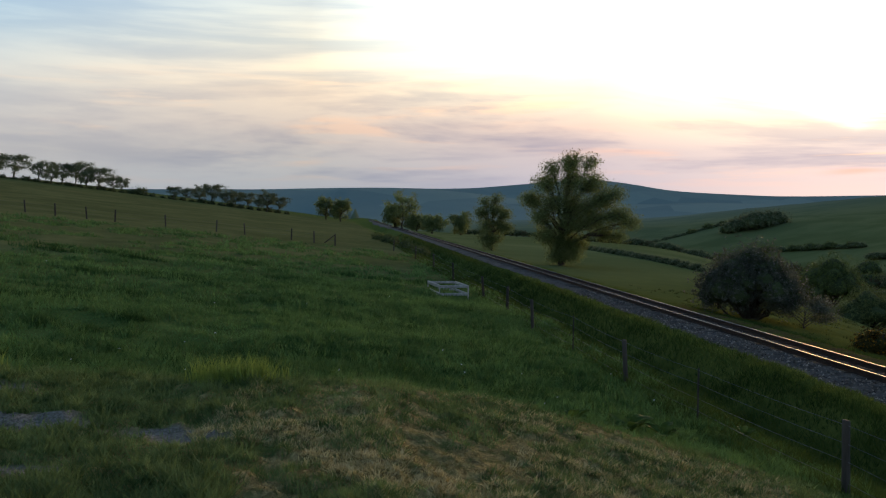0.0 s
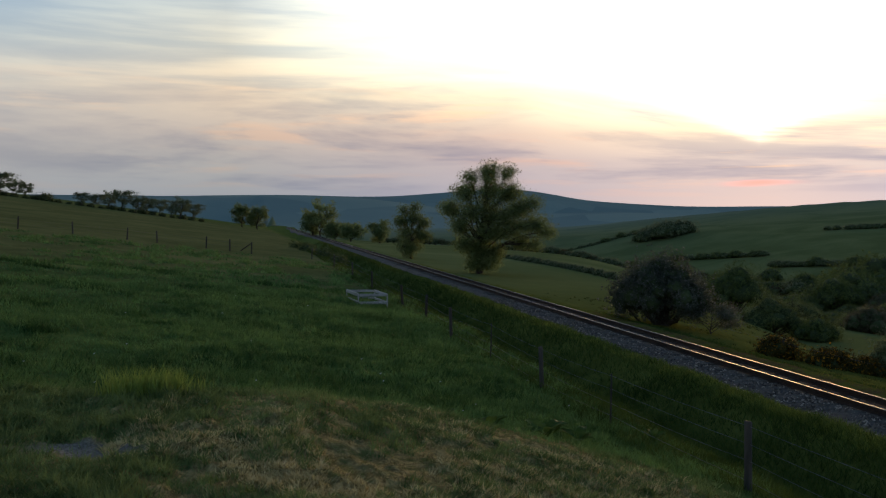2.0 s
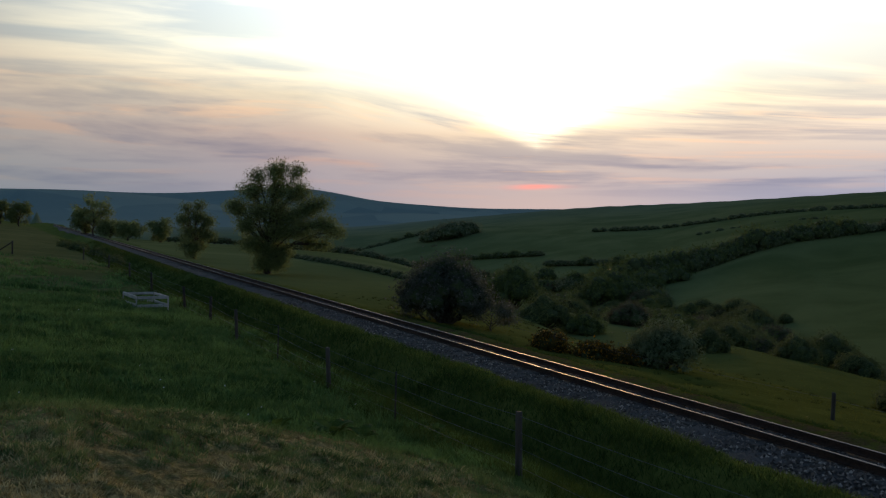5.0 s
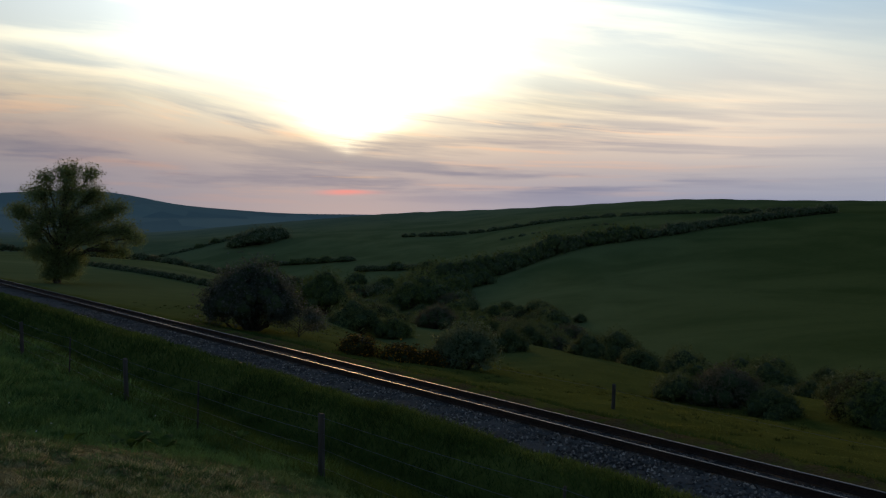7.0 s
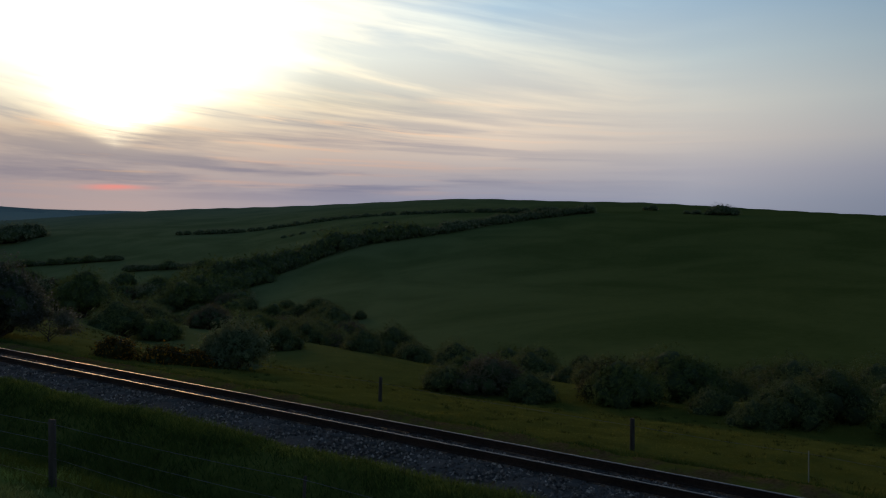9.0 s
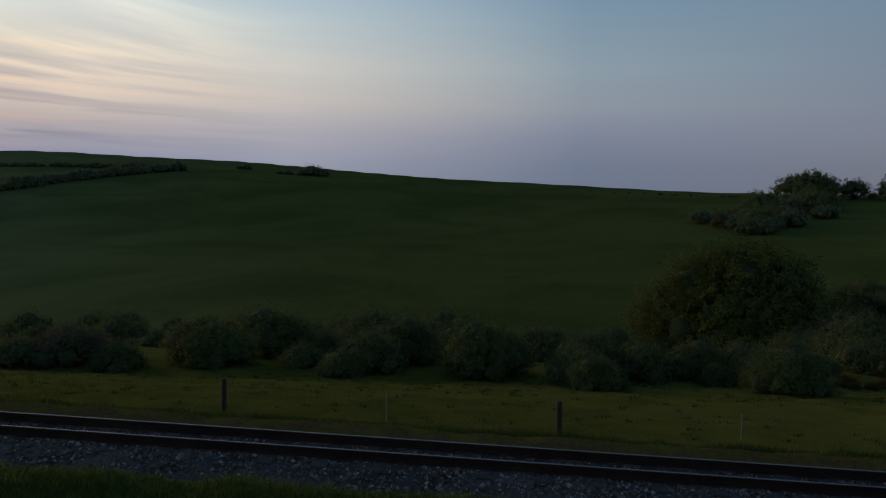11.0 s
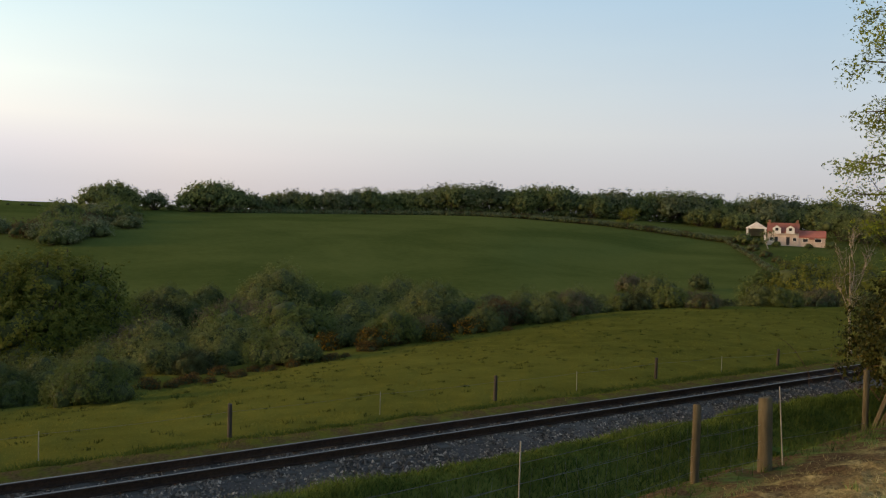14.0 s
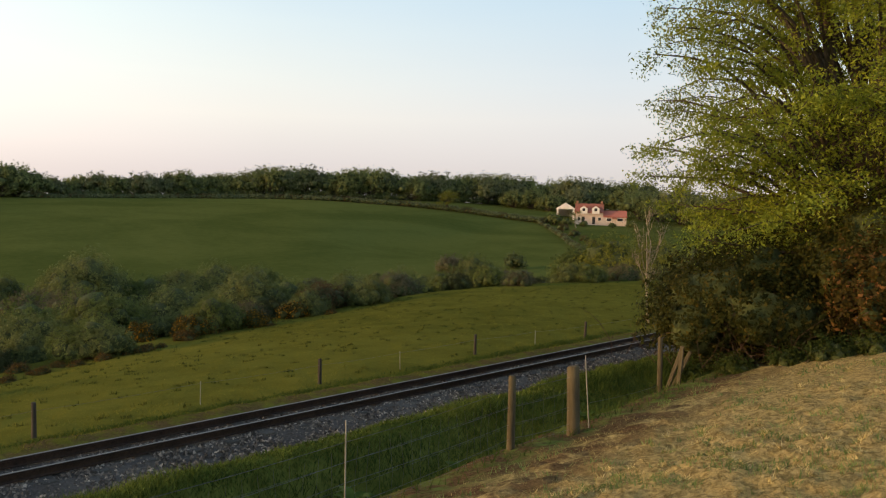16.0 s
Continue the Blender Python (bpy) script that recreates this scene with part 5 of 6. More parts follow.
def dead_twigs():
    g = np.random.default_rng(8)
    root = empty("brushwood", stand(7.6, -15.2))
    tagged(root, "tangle of bare brown twigs at the foot of the thicket", "brushwood")
    for _ in range(60):
        p = np.array([g.normal(0, 1.3), g.normal(-0.3, 0.35), 0.0])
        d = np.array([g.normal(0, 0.5), g.normal(0, 0.3), g.uniform(0.4, 1.5)])
        t = np.linspace(0, 1, 5)[:, None]
        v, f = tube_arrays(p + d * t + np.array([g.normal(0, 0.3), 0, 0.15]) * np.sin(math.pi * t), 0.007 * (1.1 - 0.9 * t[:, 0]), 4)
        part("twig", mesh_from("twig", v, f, TWIG), TWIG, root)


dead_twigs()


# ---- fences ----
def post_mesh(name, r, h, material, sides=9, chamfer=0.012):
    """A round post with a chamfered, slightly sloping top."""
    bm = bmesh.new()
    g = np.random.default_rng(int(r * 1e4 + h * 100))
    rings = []
    for z, k in ((-0.3, 1.05), (0.0, 1.04), (h * 0.35, 1.0), (h * 0.7, 0.98), (h - chamfer, 0.95), (h, 0.78)):
        rings.append([bm.verts.new((r * k * math.cos(a) * g.uniform(0.95, 1.05), r * k * math.sin(a) * g.uniform(0.95, 1.05), z + (0.12 * r * math.cos(a) if z > h * 0.9 else 0))) for a in np.arange(sides) * 2 * math.pi / sides])
    for p, q in zip(rings, rings[1:]):
        for i in range(sides):
            bm.faces.new((p[i], p[(i + 1) % sides], q[(i + 1) % sides], q[i]))
    bm.faces.new(rings[-1]), bm.faces.new(rings[0][::-1])
    me = bpy.data.meshes.new(name)
    bm.to_mesh(me), bm.free()
    me.materials.append(material)
    for p in me.polygons:
        p.use_smooth = len(p.vertices) == 4
    return me


def wire(name, points, r, parent, sag=0.0, material=None, sides=4):
    """A strand through the given points; steps between them hang a little."""
    path = []
    for a, b in zip(points, points[1:]):
        a, b = np.array(a), np.array(b)
        for t in np.linspace(0, 1, 5)[:-1]:
            path.append(a + (b - a) * t - np.array([0, 0, sag * 4 * t * (1 - t)]))
    path.append(np.array(points[-1]))
    v, f = tube_arrays(path, np.full(len(path), r), sides)
    ob = part(name, mesh_from(name, v, f, material or WIRE), material or WIRE, parent)
    ob.matrix_parent_inverse = parent.matrix_world.inverted()
    return ob


def build_fence(label, posts, heights, strands, base, group=""):
    """posts: (x, y, mesh, lean); strands: heights above the ground."""
    x0, y0 = posts[0][0], posts[0][1]
    root = empty("fence", stand(x0, y0, 0, 1, 0))
    tagged(root, label, "fence")
    inv = root.matrix_world.inverted()
    for i, (x, y, me, lean) in enumerate(posts):
        ob = new("stake" if me.name.startswith("stake") else "post", me)
        ob.parent, ob.matrix_parent_inverse = root, inv
        ob.matrix_world = Matrix.Translation((x, y, at_ground(x, y, -0.02))) @ pose(0, 0, 0, lean * math.sin(i * 2.1), lean * math.cos(i * 1.7), i * 57)
        if base:
            tagged(ob, base[me.name]) if me.name in base else None
    for h in strands:
        wire("wire", [(x, y, at_ground(x, y, h + 0.015 * math.sin(3 * i + 9 * h))) for i, (x, y, *_r) in enumerate(posts)], 0.0024, root, 0.02)
    return root


round_post = post_mesh("post_round", 0.048, 0.94, POST)
tall_post = post_mesh("post_tall", 0.05, 1.2, POST)
dark_post = post_mesh("post_dark", 0.042, 0.8, POST_GREY)
strain_post = post_mesh("post_strainer", 0.082, 0.88, POST, 12, 0.02)
low_post = post_mesh("post_low", 0.045, 0.62, POST_GREY)
meadow_post = post_mesh("post_meadow", 0.05, 0.82, POST_GREY)
thin_stake = post_mesh("stake_thin", 0.008, 0.95, STAKE, 6, 0.004)
low_stake = post_mesh("stake_low", 0.009, 0.52, STAKE, 6, 0.004)
iron_stake = post_mesh("stake_iron", 0.014, 0.8, POST_GREY, 6, 0.004)
tags = {"post_strainer": "thick weathered timber straining post", "stake_thin": "thin pale plastic stake", "stake_low": "thin pale plastic stake"}

line_posts = [(-3.0, 58.0, dark_post, 3), (-1.2, 50.0, dark_post, 3), (0.0, 42.0, dark_post, 3), (0.9, 35.0, dark_post, 3), (1.85, 28.0, dark_post, 3), (2.35, 24.2, dark_post, 3), (2.75, 20.9, dark_post, 3), (3.3, 17.9, iron_stake, 1), (3.66, 14.3, dark_post, 2), (4.24, 12.1, iron_stake, 1), (4.57, 8.26, dark_post, 1), (5.1, 4.6, iron_stake, 2), (5.6, 0.9, dark_post, 2), (6.02, -2.81, round_post, 1), (6.38, -5.52, thin_stake, 1), (7.0, -8.46, round_post, 2), (6.89, -9.54, strain_post, 2)]
near_fence = build_fence("weathered post and wire fence below the terrace", line_posts, 1.0, (0.14, 0.34, 0.54, 0.74), tags)
corner = build_fence("weathered post and wire fence by the thicket", [(6.95, -9.95, thin_stake, 5), (8.68, -14.5, tall_post, 2)], 1.0, (0.3,), tags)


def stock_netting():
    """Woven wire: uprights between the lower strands, on the stretch by the straining post."""
    pts = [(5.6, 0.9), (6.02, -2.81), (6.38, -5.52), (7.0, -8.46), (6.89, -9.54)]
    pieces = []
    for (xa, ya), (xb, yb) in zip(pts, pts[1:]):
        k = max(int(math.hypot(xb - xa, yb - ya) / 0.16), 2)
        for i in range(k):
            u = i / k
            x, y = xa + (xb - xa) * u, ya + (yb - ya) * u
            b = at_ground(x, y)
            w1 = 0.02 * math.sin(17 * u + xa)
            pieces.append(tube_arrays([(x, y, b + 0.02), (x + w1, y + w1, b + 0.3), (x - w1, y + 0.01, b + 0.66)], [0.0013] * 3, 3))
        for h in (0.05, 0.12, 0.3, 0.54):
            pieces.append(tube_arrays([(xa + (xb - xa) * u, ya + (yb - ya) * u, at_ground(xa + (xb - xa) * u, ya + (yb - ya) * u, h)) for u in np.linspace(0, 1, 6)], [0.0013] * 6, 3))
    v, f = joined(pieces)
    ob = part("netting", mesh_from("netting", v, f, WIRE), WIRE, near_fence, "woven wire stock netting")
    ob.matrix_parent_inverse = near_fence.matrix_world.inverted()


stock_netting()
build_fence("low dark posts and pale stakes beyond the railway line", [(11.5, 33.0, low_post, 3), (12.9, 23.2, low_post, 3), (14.86, 13.78, low_post, 3), (14.57, 6.66, low_post, 2), (14.95, 3.6, low_stake, 2), (14.79, 0.44, low_post, 2), (15.58, -2.58, low_stake, 2), (16.06, -5.92, low_post, 2), (16.47, -9.34, low_stake, 2), (16.72, -12.56, low_post, 2), (16.91, -15.26, low_stake, 2), (17.49, -18.7, low_post, 2), (17.6, -21.6, low_stake, 2), (17.72, -24.42, low_post, 2), (18.2, -29.0, low_stake, 2)], 0.6, (0.45,), tags)
meadow_fence = build_fence("dark post and wire fence across the meadow", [(-33.0, 51.5, meadow_post, 2), (-29.5, 52.0, meadow_post, 2), (-26.0, 52.34, meadow_post, 3), (-24.17, 52.5, meadow_post, 3), (-22.3, 52.8, meadow_post, 3), (-20.7, 53.3, meadow_post, 3), (-18.0, 55.0, meadow_post, 3), (-14.9, 56.0, meadow_post, 3), (-13.05, 56.3, meadow_post, 3), (-9.93, 56.6, meadow_post, 3), (-8.34, 56.4, meadow_post, 3), (-6.83, 55.8, meadow_post, 1)], 0.8, (0.35, 0.62), None)
brace = wire("brace", [(-7.6, 56.1, at_ground(-7.6, 56.1, 0.1)), (-6.86, 55.8, at_ground(-6.83, 55.8, 0.7))], 0.035, meadow_fence, 0, POST_GREY, 6)


def stack_of_stakes():
    root = empty("timber_stakes", stand(8.58, -14.5, 0, 1, 0.05))
    tagged(root, "old brown fence stakes leaning by the thicket", "stakes")
    for i, (dx, lean) in enumerate([(0.0, -17), (-0.05, -23), (-0.22, -3)]):
        bm = box(bmesh.new(), (-0.035, -0.035, 0.0), (0.035, 0.035, 1.0 - 0.06 * i), 0.01)
        ob = part("stake", bm, POST, root)
        ob.matrix_local = pose(dx, -0.04 * i, 0, 6, lean, 20)


stack_of_stakes()


def end_fence():
    root = empty("rail_fence", stand(6.05, -18.4))
    tagged(root, "weathered timber post and rail fence by the thicket", "fence")
    part("post", box(bmesh.new(), (-0.07, -0.07, -0.3), (0.07, 0.07, 1.75), 0.012), POST, root, "grey weathered post")
    for z in (0.55, 1.35):
        part("rail", box(bmesh.new(), (-3.2, -0.11, z), (-0.03, -0.072, z + 0.13), 0.008), POST, root)
    ob = part("post", box(bmesh.new(), (-2.9, -0.07, -0.3), (-2.76, 0.07, 1.7), 0.012), POST, root)
    root.matrix_world = root.matrix_world @ pose(0, 0, 0, 0, 0, 12)


end_fence()


def trough_guard():
    """Low galvanised guard rails on four sides, open between."""
    root = empty("guard_rail", stand(0.35, 27.3))
    tagged(root, "low pale galvanised guard rails round a drain", "guard rail")
    a, b, c, d = (0.0, 0.0), (0.95, 0.05), (-0.42, 2.0), (0.56, 2.0)
    for x, y in (a, b, c, d):
        part("post", box(bmesh.new(), (x - 0.02, y - 0.02, -0.2), (x + 0.02, y + 0.02, 0.42), 0.005), GALV, root, "grey corner post")
    for (x0, y0), (x1, y1), h in ((a, b, 0.09), (a, c, 0.11), (c, d, 0.08), (b, d, 0.08)):
        length, turn = math.hypot(x1 - x0, y1 - y0), math.degrees(math.atan2(y1 - y0, x1 - x0))
        for z in (0.08, 0.34):
            ob = part("rail", box(bmesh.new(), (0.03, -0.02, 0.0), (length - 0.03, 0.02, h), 0.008), GALV, root)
            ob.matrix_local = pose(x0, y0, z, 0, 0, turn)


trough_guard()


# ---- the cottage and barn across the valley ----
WALL = surface("rendered_wall", (0.50, 0.40, 0.35), (0.66, 0.55, 0.49), 0.9, 3, 0.4, 0.2, 0.01)
TILE = surface("red_tile", (0.22, 0.075, 0.055), (0.38, 0.15, 0.11), 0.85, 4, 0.5, 0.5, 0.03)
TILE_NEW = surface("bright_red_tile", (0.36, 0.10, 0.07), (0.52, 0.19, 0.14), 0.85, 4, 0.5, 0.5, 0.03)
WHITE = surface("white_paint", (0.72, 0.70, 0.68), (0.85, 0.84, 0.82), 0.6, 5, 1, 0.1, 0.01)
DARK = surface("dark_opening", (0.01, 0.01, 0.012), (0.03, 0.03, 0.034), 0.4, 5, 1, 0.0, 0.0)
BRICK = surface("brick_chimney", (0.20, 0.09, 0.06), (0.34, 0.17, 0.12), 0.9, 8, 1, 0.4, 0.02)


def gable(bm, x0, x1, y0, y1, z0, z1, over=0.25, thick=0.16):
    """A pitched roof along x, with eaves and thickness."""
    ym = (y0 + y1) / 2
    sec = [(y0 - over, z0 - 0.12), (ym, z1), (y1 + over, z0 - 0.12), (y1 + over, z0 - 0.12 + thick), (ym, z1 + thick), (y0 - over, z0 - 0.12 + thick)]
    a = [bm.verts.new((x0 - 0.15, y, z)) for y, z in sec]
    b = [bm.verts.new((x1 + 0.15, y, z)) for y, z in sec]
    for i in range(6):
        bm.faces.new((a[i], a[(i + 1) % 6], b[(i + 1) % 6], b[i]))
    bm.faces.new(a[::-1]), bm.faces.new(b)
    return bm


def walls(bm, x0, x1, y0, y1, z, peak=None):
    """A solid wall block with gable ends."""
    ym = (y0 + y1) / 2
    sec = [(y0, -0.5), (y1, -0.5), (y1, z), (ym, peak or z), (y0, z)]
    a = [bm.verts.new((x0, y, h)) for y, h in sec]
    b = [bm.verts.new((x1, y, h)) for y, h in sec]
    for i in range(5):
        bm.faces.new((a[i], b[i], b[(i + 1) % 5], a[(i + 1) % 5]))
    bm.faces.new(a[::-1]), bm.faces.new(b)
    bmesh.ops.recalc_face_normals(bm, faces=bm.faces)
    return bm


def window_in(house, x, y, z, wd, h, name="window"):
    fr = part(name, box(box(box(box(bmesh.new(), (x, y - 0.06, z), (x + wd, y + 0.02, z + 0.08)), (x, y - 0.06, z + h - 0.08), (x + wd, y + 0.02, z + h)), (x, y - 0.06, z + 0.08), (x + 0.08, y + 0.02, z + h - 0.08)), (x + wd - 0.08, y - 0.06, z + 0.08), (x + wd, y + 0.02, z + h - 0.08)), WHITE, house)
    part("pane", box(bmesh.new(), (x + 0.08, y - 0.03, z + 0.08), (x + wd - 0.08, y - 0.01, z + h - 0.08)), DARK, fr, "dark glass pane")


def cottage():
    x, y = polar(143.75, 229)
    face = math.degrees(math.atan2(y, x)) - 90
    root = empty("cottage", stand(x, y, face))
    tagged(root, "pink-white rendered cottage with red tiled roofs and dormers", "house")
    part("wall", walls(bmesh.new(), -3.7, 3.7, 0, 5.5, 3.1, 5.3), WALL, root, "pinkish white rendered wall")
    part("roof", gable(bmesh.new(), -3.7, 3.7, 0, 5.5, 3.1, 5.45), TILE, root, "dark red tiled roof")
    part("wall", walls(bmesh.new(), 3.72, 9.9, 0.2, 4.8, 2.0, 3.5), WALL, root, "pinkish white rendered wall")
    part("roof", gable(bmesh.new(), 3.9, 9.9, 0.2, 4.8, 2.0, 3.6), TILE_NEW, root, "bright red tiled roof")
    for cx in (-3.3, 3.3):
        part("chimney", box(bmesh.new(), (cx - 0.3, 2.4, 4.9), (cx + 0.3, 3.1, 6.3), 0.04), BRICK, root, "brick chimney")
    for cx in (-1.5, 1.7):
        d = part("dormer", walls(bmesh.new(), -0.8, 0.8, 0, 2.0, 0.9, 1.6), WHITE, root, "white gabled dormer")
        d.matrix_local = pose(cx - 0.0, 0.75, 3.3) @ pose(0, 0, 0, 0, 0, 90) @ pose(-0.5, -1.0, 0)
        part("pane", box(bmesh.new(), (-0.83, 0.65, 0.2), (-0.8, 1.35, 0.95)), DARK, d, "dark glass pane")
    for cx in (-1.6, 1.2):
        part("door", box(bmesh.new(), (cx - 0.4, -0.05, 0.0), (cx + 0.4, 0.03, 2.0), 0.02), DARK, root, "dark doorway")
    window_in(root, -3.2, -0.01, 0.9, 0.9, 1.0), window_in(root, 2.3, -0.01, 0.9, 0.9, 1.0)
    window_in(root, 4.6, 0.19, 0.8, 1.3, 0.9), window_in(root, 7.4, 0.19, 0.8, 1.6, 0.9)
    part("porch", gable(bmesh.new(), 6.3, 7.2, -0.6, 0.3, 1.6, 2.0, 0.1, 0.1), TILE, root)


cottage()


def barn():
    x, y = polar(142.15, 238)
    root = empty("barn", stand(x, y, math.degrees(math.atan2(y, x)) - 90))
    tagged(root, "white gabled open-fronted barn beside the cottage", "barn")
    w_, h, pk, d = 2.5, 2.9, 4.4, 8.0
    bm = bmesh.new()
    for lo, hi in (((-w_, 0, -0.4), (-w_ + 0.5, 0.25, h)), ((w_ - 0.5, 0, -0.4), (w_, 0.25, h)), ((-w_, 0.26, -0.4), (-w_ + 0.2, d, h)), ((w_ - 0.2, 0.26, -0.4), (w_, d, h)), ((-w_ + 0.2, d - 0.2, -0.4), (w_ - 0.2, d, h))):
        box(bm, lo, hi)
    part("wall", bm, WHITE, root)
    bm = bmesh.new()
    tri = [(-w_ - 0.1, h - 0.2), (w_ + 0.1, h - 0.2), (w_ + 0.1, h), (0, pk), (-w_ - 0.1, h)]
    a, b = [bm.verts.new((px, -0.04, pz)) for px, pz in tri], [bm.verts.new((px, 0.2, pz)) for px, pz in tri]
    bm.faces.new(a), bm.faces.new(b[::-1])
    for i in range(5):
        bm.faces.new((a[(i + 1) % 5], a[i], b[i], b[(i + 1) % 5]))
    part("gable", bm, WHITE, root, "white boarded gable")
    r = part("roof", gable(bmesh.new(), 0.2, d, -w_, w_, h, pk, 0.2, 0.12), WHITE, root, "pale sheet roof")
    r.matrix_local = pose(0, 0, 0.02, 0, 0, 90)


barn()
for i, (az, r, k) in enumerate([(141.4, 226, 1.0), (142.2, 224, 0.7), (143.4, 224, 0.5), (146.6, 228, 0.6), (145.3, 223, 0.45), (142.0, 205, 0.9), (142.8, 190, 0.8), (143.5, 178, 0.7), (144.0, 165, 0.7)]):
    plant(far_bush[2 if i > 4 else 1], az, r, 70 * i, k, "garden bush below the cottage", "garden bushes")
for i in range(30):
    u = i / 29
    plant(far_bush[0 if i % 3 else 2], 140.3 + 3.4 * u + g2.normal(0, 0.06), 228 - 84 * u, 70 * i, g2.uniform(0.35, 0.55), "ragged hedge running down the field from the cottage", "hedge below the cottage", name="field_hedge")
tree("garden_tree", "small bare pale tree in front of the cottage", stand(*polar(142.9, 216)), 216, 4.2, 1.8, 10, LEAF_SALLOW, 500, 0.15, 0.5, 0.4, trunk=0.1, bark=PALE_BARK)

# ---- grass: blades and tufts, dense near the camera ----
def blades(x, y, height, width, material, name, label, lean=0.35, g=None, simple=False):
    g = g or rng
    k = len(x)
    z = ground_z(x, y) + relief(x, y) - 0.01
    a = g.uniform(0, 2 * math.pi, k)
    b = g.uniform(0, 2 * math.pi, k)
    h = height * g.uniform(0.55, 1.25, k)
    w_ = width * g.uniform(0.7, 1.3, k)
    ln = h * lean * g.uniform(0.2, 1.8, k)
    base = np.stack([x, y, z], -1)
    side = np.stack([np.cos(a) * w_, np.sin(a) * w_, 0 * a], -1)
    mid = base + np.stack([np.cos(b) * ln * 0.35, np.sin(b) * ln * 0.35, h * 0.6], -1)
    tip = base + np.stack([np.cos(b) * ln, np.sin(b) * ln, h], -1)
    if simple:
        v = np.stack([base - side, base + side, tip], 1).reshape(-1, 3)
        f = np.arange(3 * k).reshape(-1, 3)
        tagged(new(name, mesh_from(name, v, f, material)), label, "grass", kind="stuff")
        return
    v = np.stack([base - side, base + side, mid + side * 0.7, tip, mid - side * 0.7], 1).reshape(-1, 3)
    i = 5 * np.arange(k)[:, None]
    f = np.concatenate([i + [0, 1, 2], i + [0, 2, 4], i + [4, 2, 3]], 1).reshape(-1, 3)
    ob = new(name, mesh_from(name, v, f, material))
    tagged(ob, label, "grass", kind="stuff")


def sow(count, az0, az1, r0, r1, g, power=1.0):
    a = np.radians(g.uniform(az0, az1, count))
    r = np.exp(g.uniform(math.log(r0), math.log(r1), count))
    return r * np.sin(a) + 0.5, r * np.cos(a) - 0.5, r


def clumped(x, y, f=1.0):
    return np.clip((patchy(x, y, 0.8 / f, 5) - 0.5) * 1.9 + 0.5, 0, 1)


def bare_soil(x, y):
    """The trodden strip of reddish earth below the thicket."""
    s, n = sn(x, y)
    return smooth(-3.0, -5.5, s) * smooth(3.4, 4.7, n + 0.05 * s + 0.4) * (1 - smooth(6.4, 7.1, n + 0.12 * np.minimum(s + 9, 0)))


def sow_grass():
    g = np.random.default_rng(77)
    lip = lambda x: 8.3 + 0.5 * np.sin(0.55 * x + 0.6) + 0.25 * np.sin(1.3 * x)
    # meadow beyond the lip: a short sward and low tussocks
    x, y, r = sow(80000, -34, 34, 7, 52, g)
    s, n = sn(x, y)
    keep = (y > lip(x) + 0.2) & (n < 6.6) & (r < 17 + 26 * patchy(x, y * 0.45, 5.0, 41))
    x, y, r = x[keep], y[keep], r[keep]
    c = clumped(x, y, 0.5)
    blades(x, y, (0.035 + 0.085 * c ** 2) * (0.8 + r / 60), 0.006 * (r / 8) ** 0.9, GRASS, "meadow_grass", "lush dark green meadow grass", g=g)
    cx, cy, cr = sow(3600, -34, 34, 8.5, 55, g)
    ax, ay = xy(g.uniform(8, 28, 1500), g.uniform(-1, 6.2, 1500))
    cx, cy, cr = np.concatenate([cx, ax]), np.concatenate([cy, ay]), np.concatenate([cr, np.hypot(ax, ay)])
    ok = (cy > lip(cx) + 0.4) & (sn(cx, cy)[1] < 6.3) & (patchy(cx, cy * 0.5, 4.0, 12) > 0.30)
    cx, cy, cr = cx[ok], cy[ok], cr[ok]
    k = g.integers(0, len(cx), 130000)
    w_ = 0.10 + 0.004 * cr[k]
    off = g.normal(0, 1, (2, 130000)) * w_
    blades(cx[k] + off[0], cy[k] + off[1], (0.05 + 0.13 * np.exp(-(off ** 2).sum(0) / (1.5 * w_ ** 2))) * (0.85 + cr[k] / 80), 0.007 * (cr[k] / 8) ** 0.9, GRASS, "meadow_tussock", "low tussocks of dark green meadow grass", 0.7, g, True)
    s, n = g.uniform(7, 26, 60000), g.uniform(-4, 6.6, 60000)
    x, y = xy(s, n)
    keep = y > lip(x) + 0.3
    x, y = x[keep], y[keep]
    blades(x, y, 0.05 + 0.10 * clumped(x, y, 0.9) ** 2, 0.0055, GRASS, "meadow_sward", "short green meadow sward below the terrace", 0.8, g, True)
    # lush dark clumps, long across the slope
    cx, cy, cr = sow(120, -33, 16, 12, 36, g)
    ok = (cy > lip(cx) + 1.0) & (sn(cx, cy)[1] < 5.0)
    cx, cy, cr = cx[ok], cy[ok], cr[ok]
    long = g.uniform(0.15, 0.9, len(cx))
    k = g.integers(0, len(cx), 36000)
    bx, by = cx[k] + g.normal(0, 1, 36000) * long[k], cy[k] + g.normal(0, 0.16, 36000)
    blades(bx, by, 0.10 + 0.13 * g.random(36000) * clumped(bx, by, 1.6), 0.008 * (cr[k] / 10) ** 0.8, GRASS_LUSH, "lush_grass", "lush dark grass clumps in the meadow", 0.6, g, True)
    # ditch and bank
    s, n = g.uniform(-26, 45, 150000), g.uniform(5.4, 10.1, 150000)
    s = np.where(g.random(len(s)) < 0.5, s, np.where(g.random(len(s)) < 0.3, g.uniform(40, 105, len(s)), g.uniform(-22, 16, len(s))))
    x, y = xy(s, n + bend(s))
    keep = bare_soil(x, y) < 0.05 + 1.1 * g.random(len(x))
    x, y, n = x[keep], y[keep], n[keep]
    r = np.hypot(x, y)
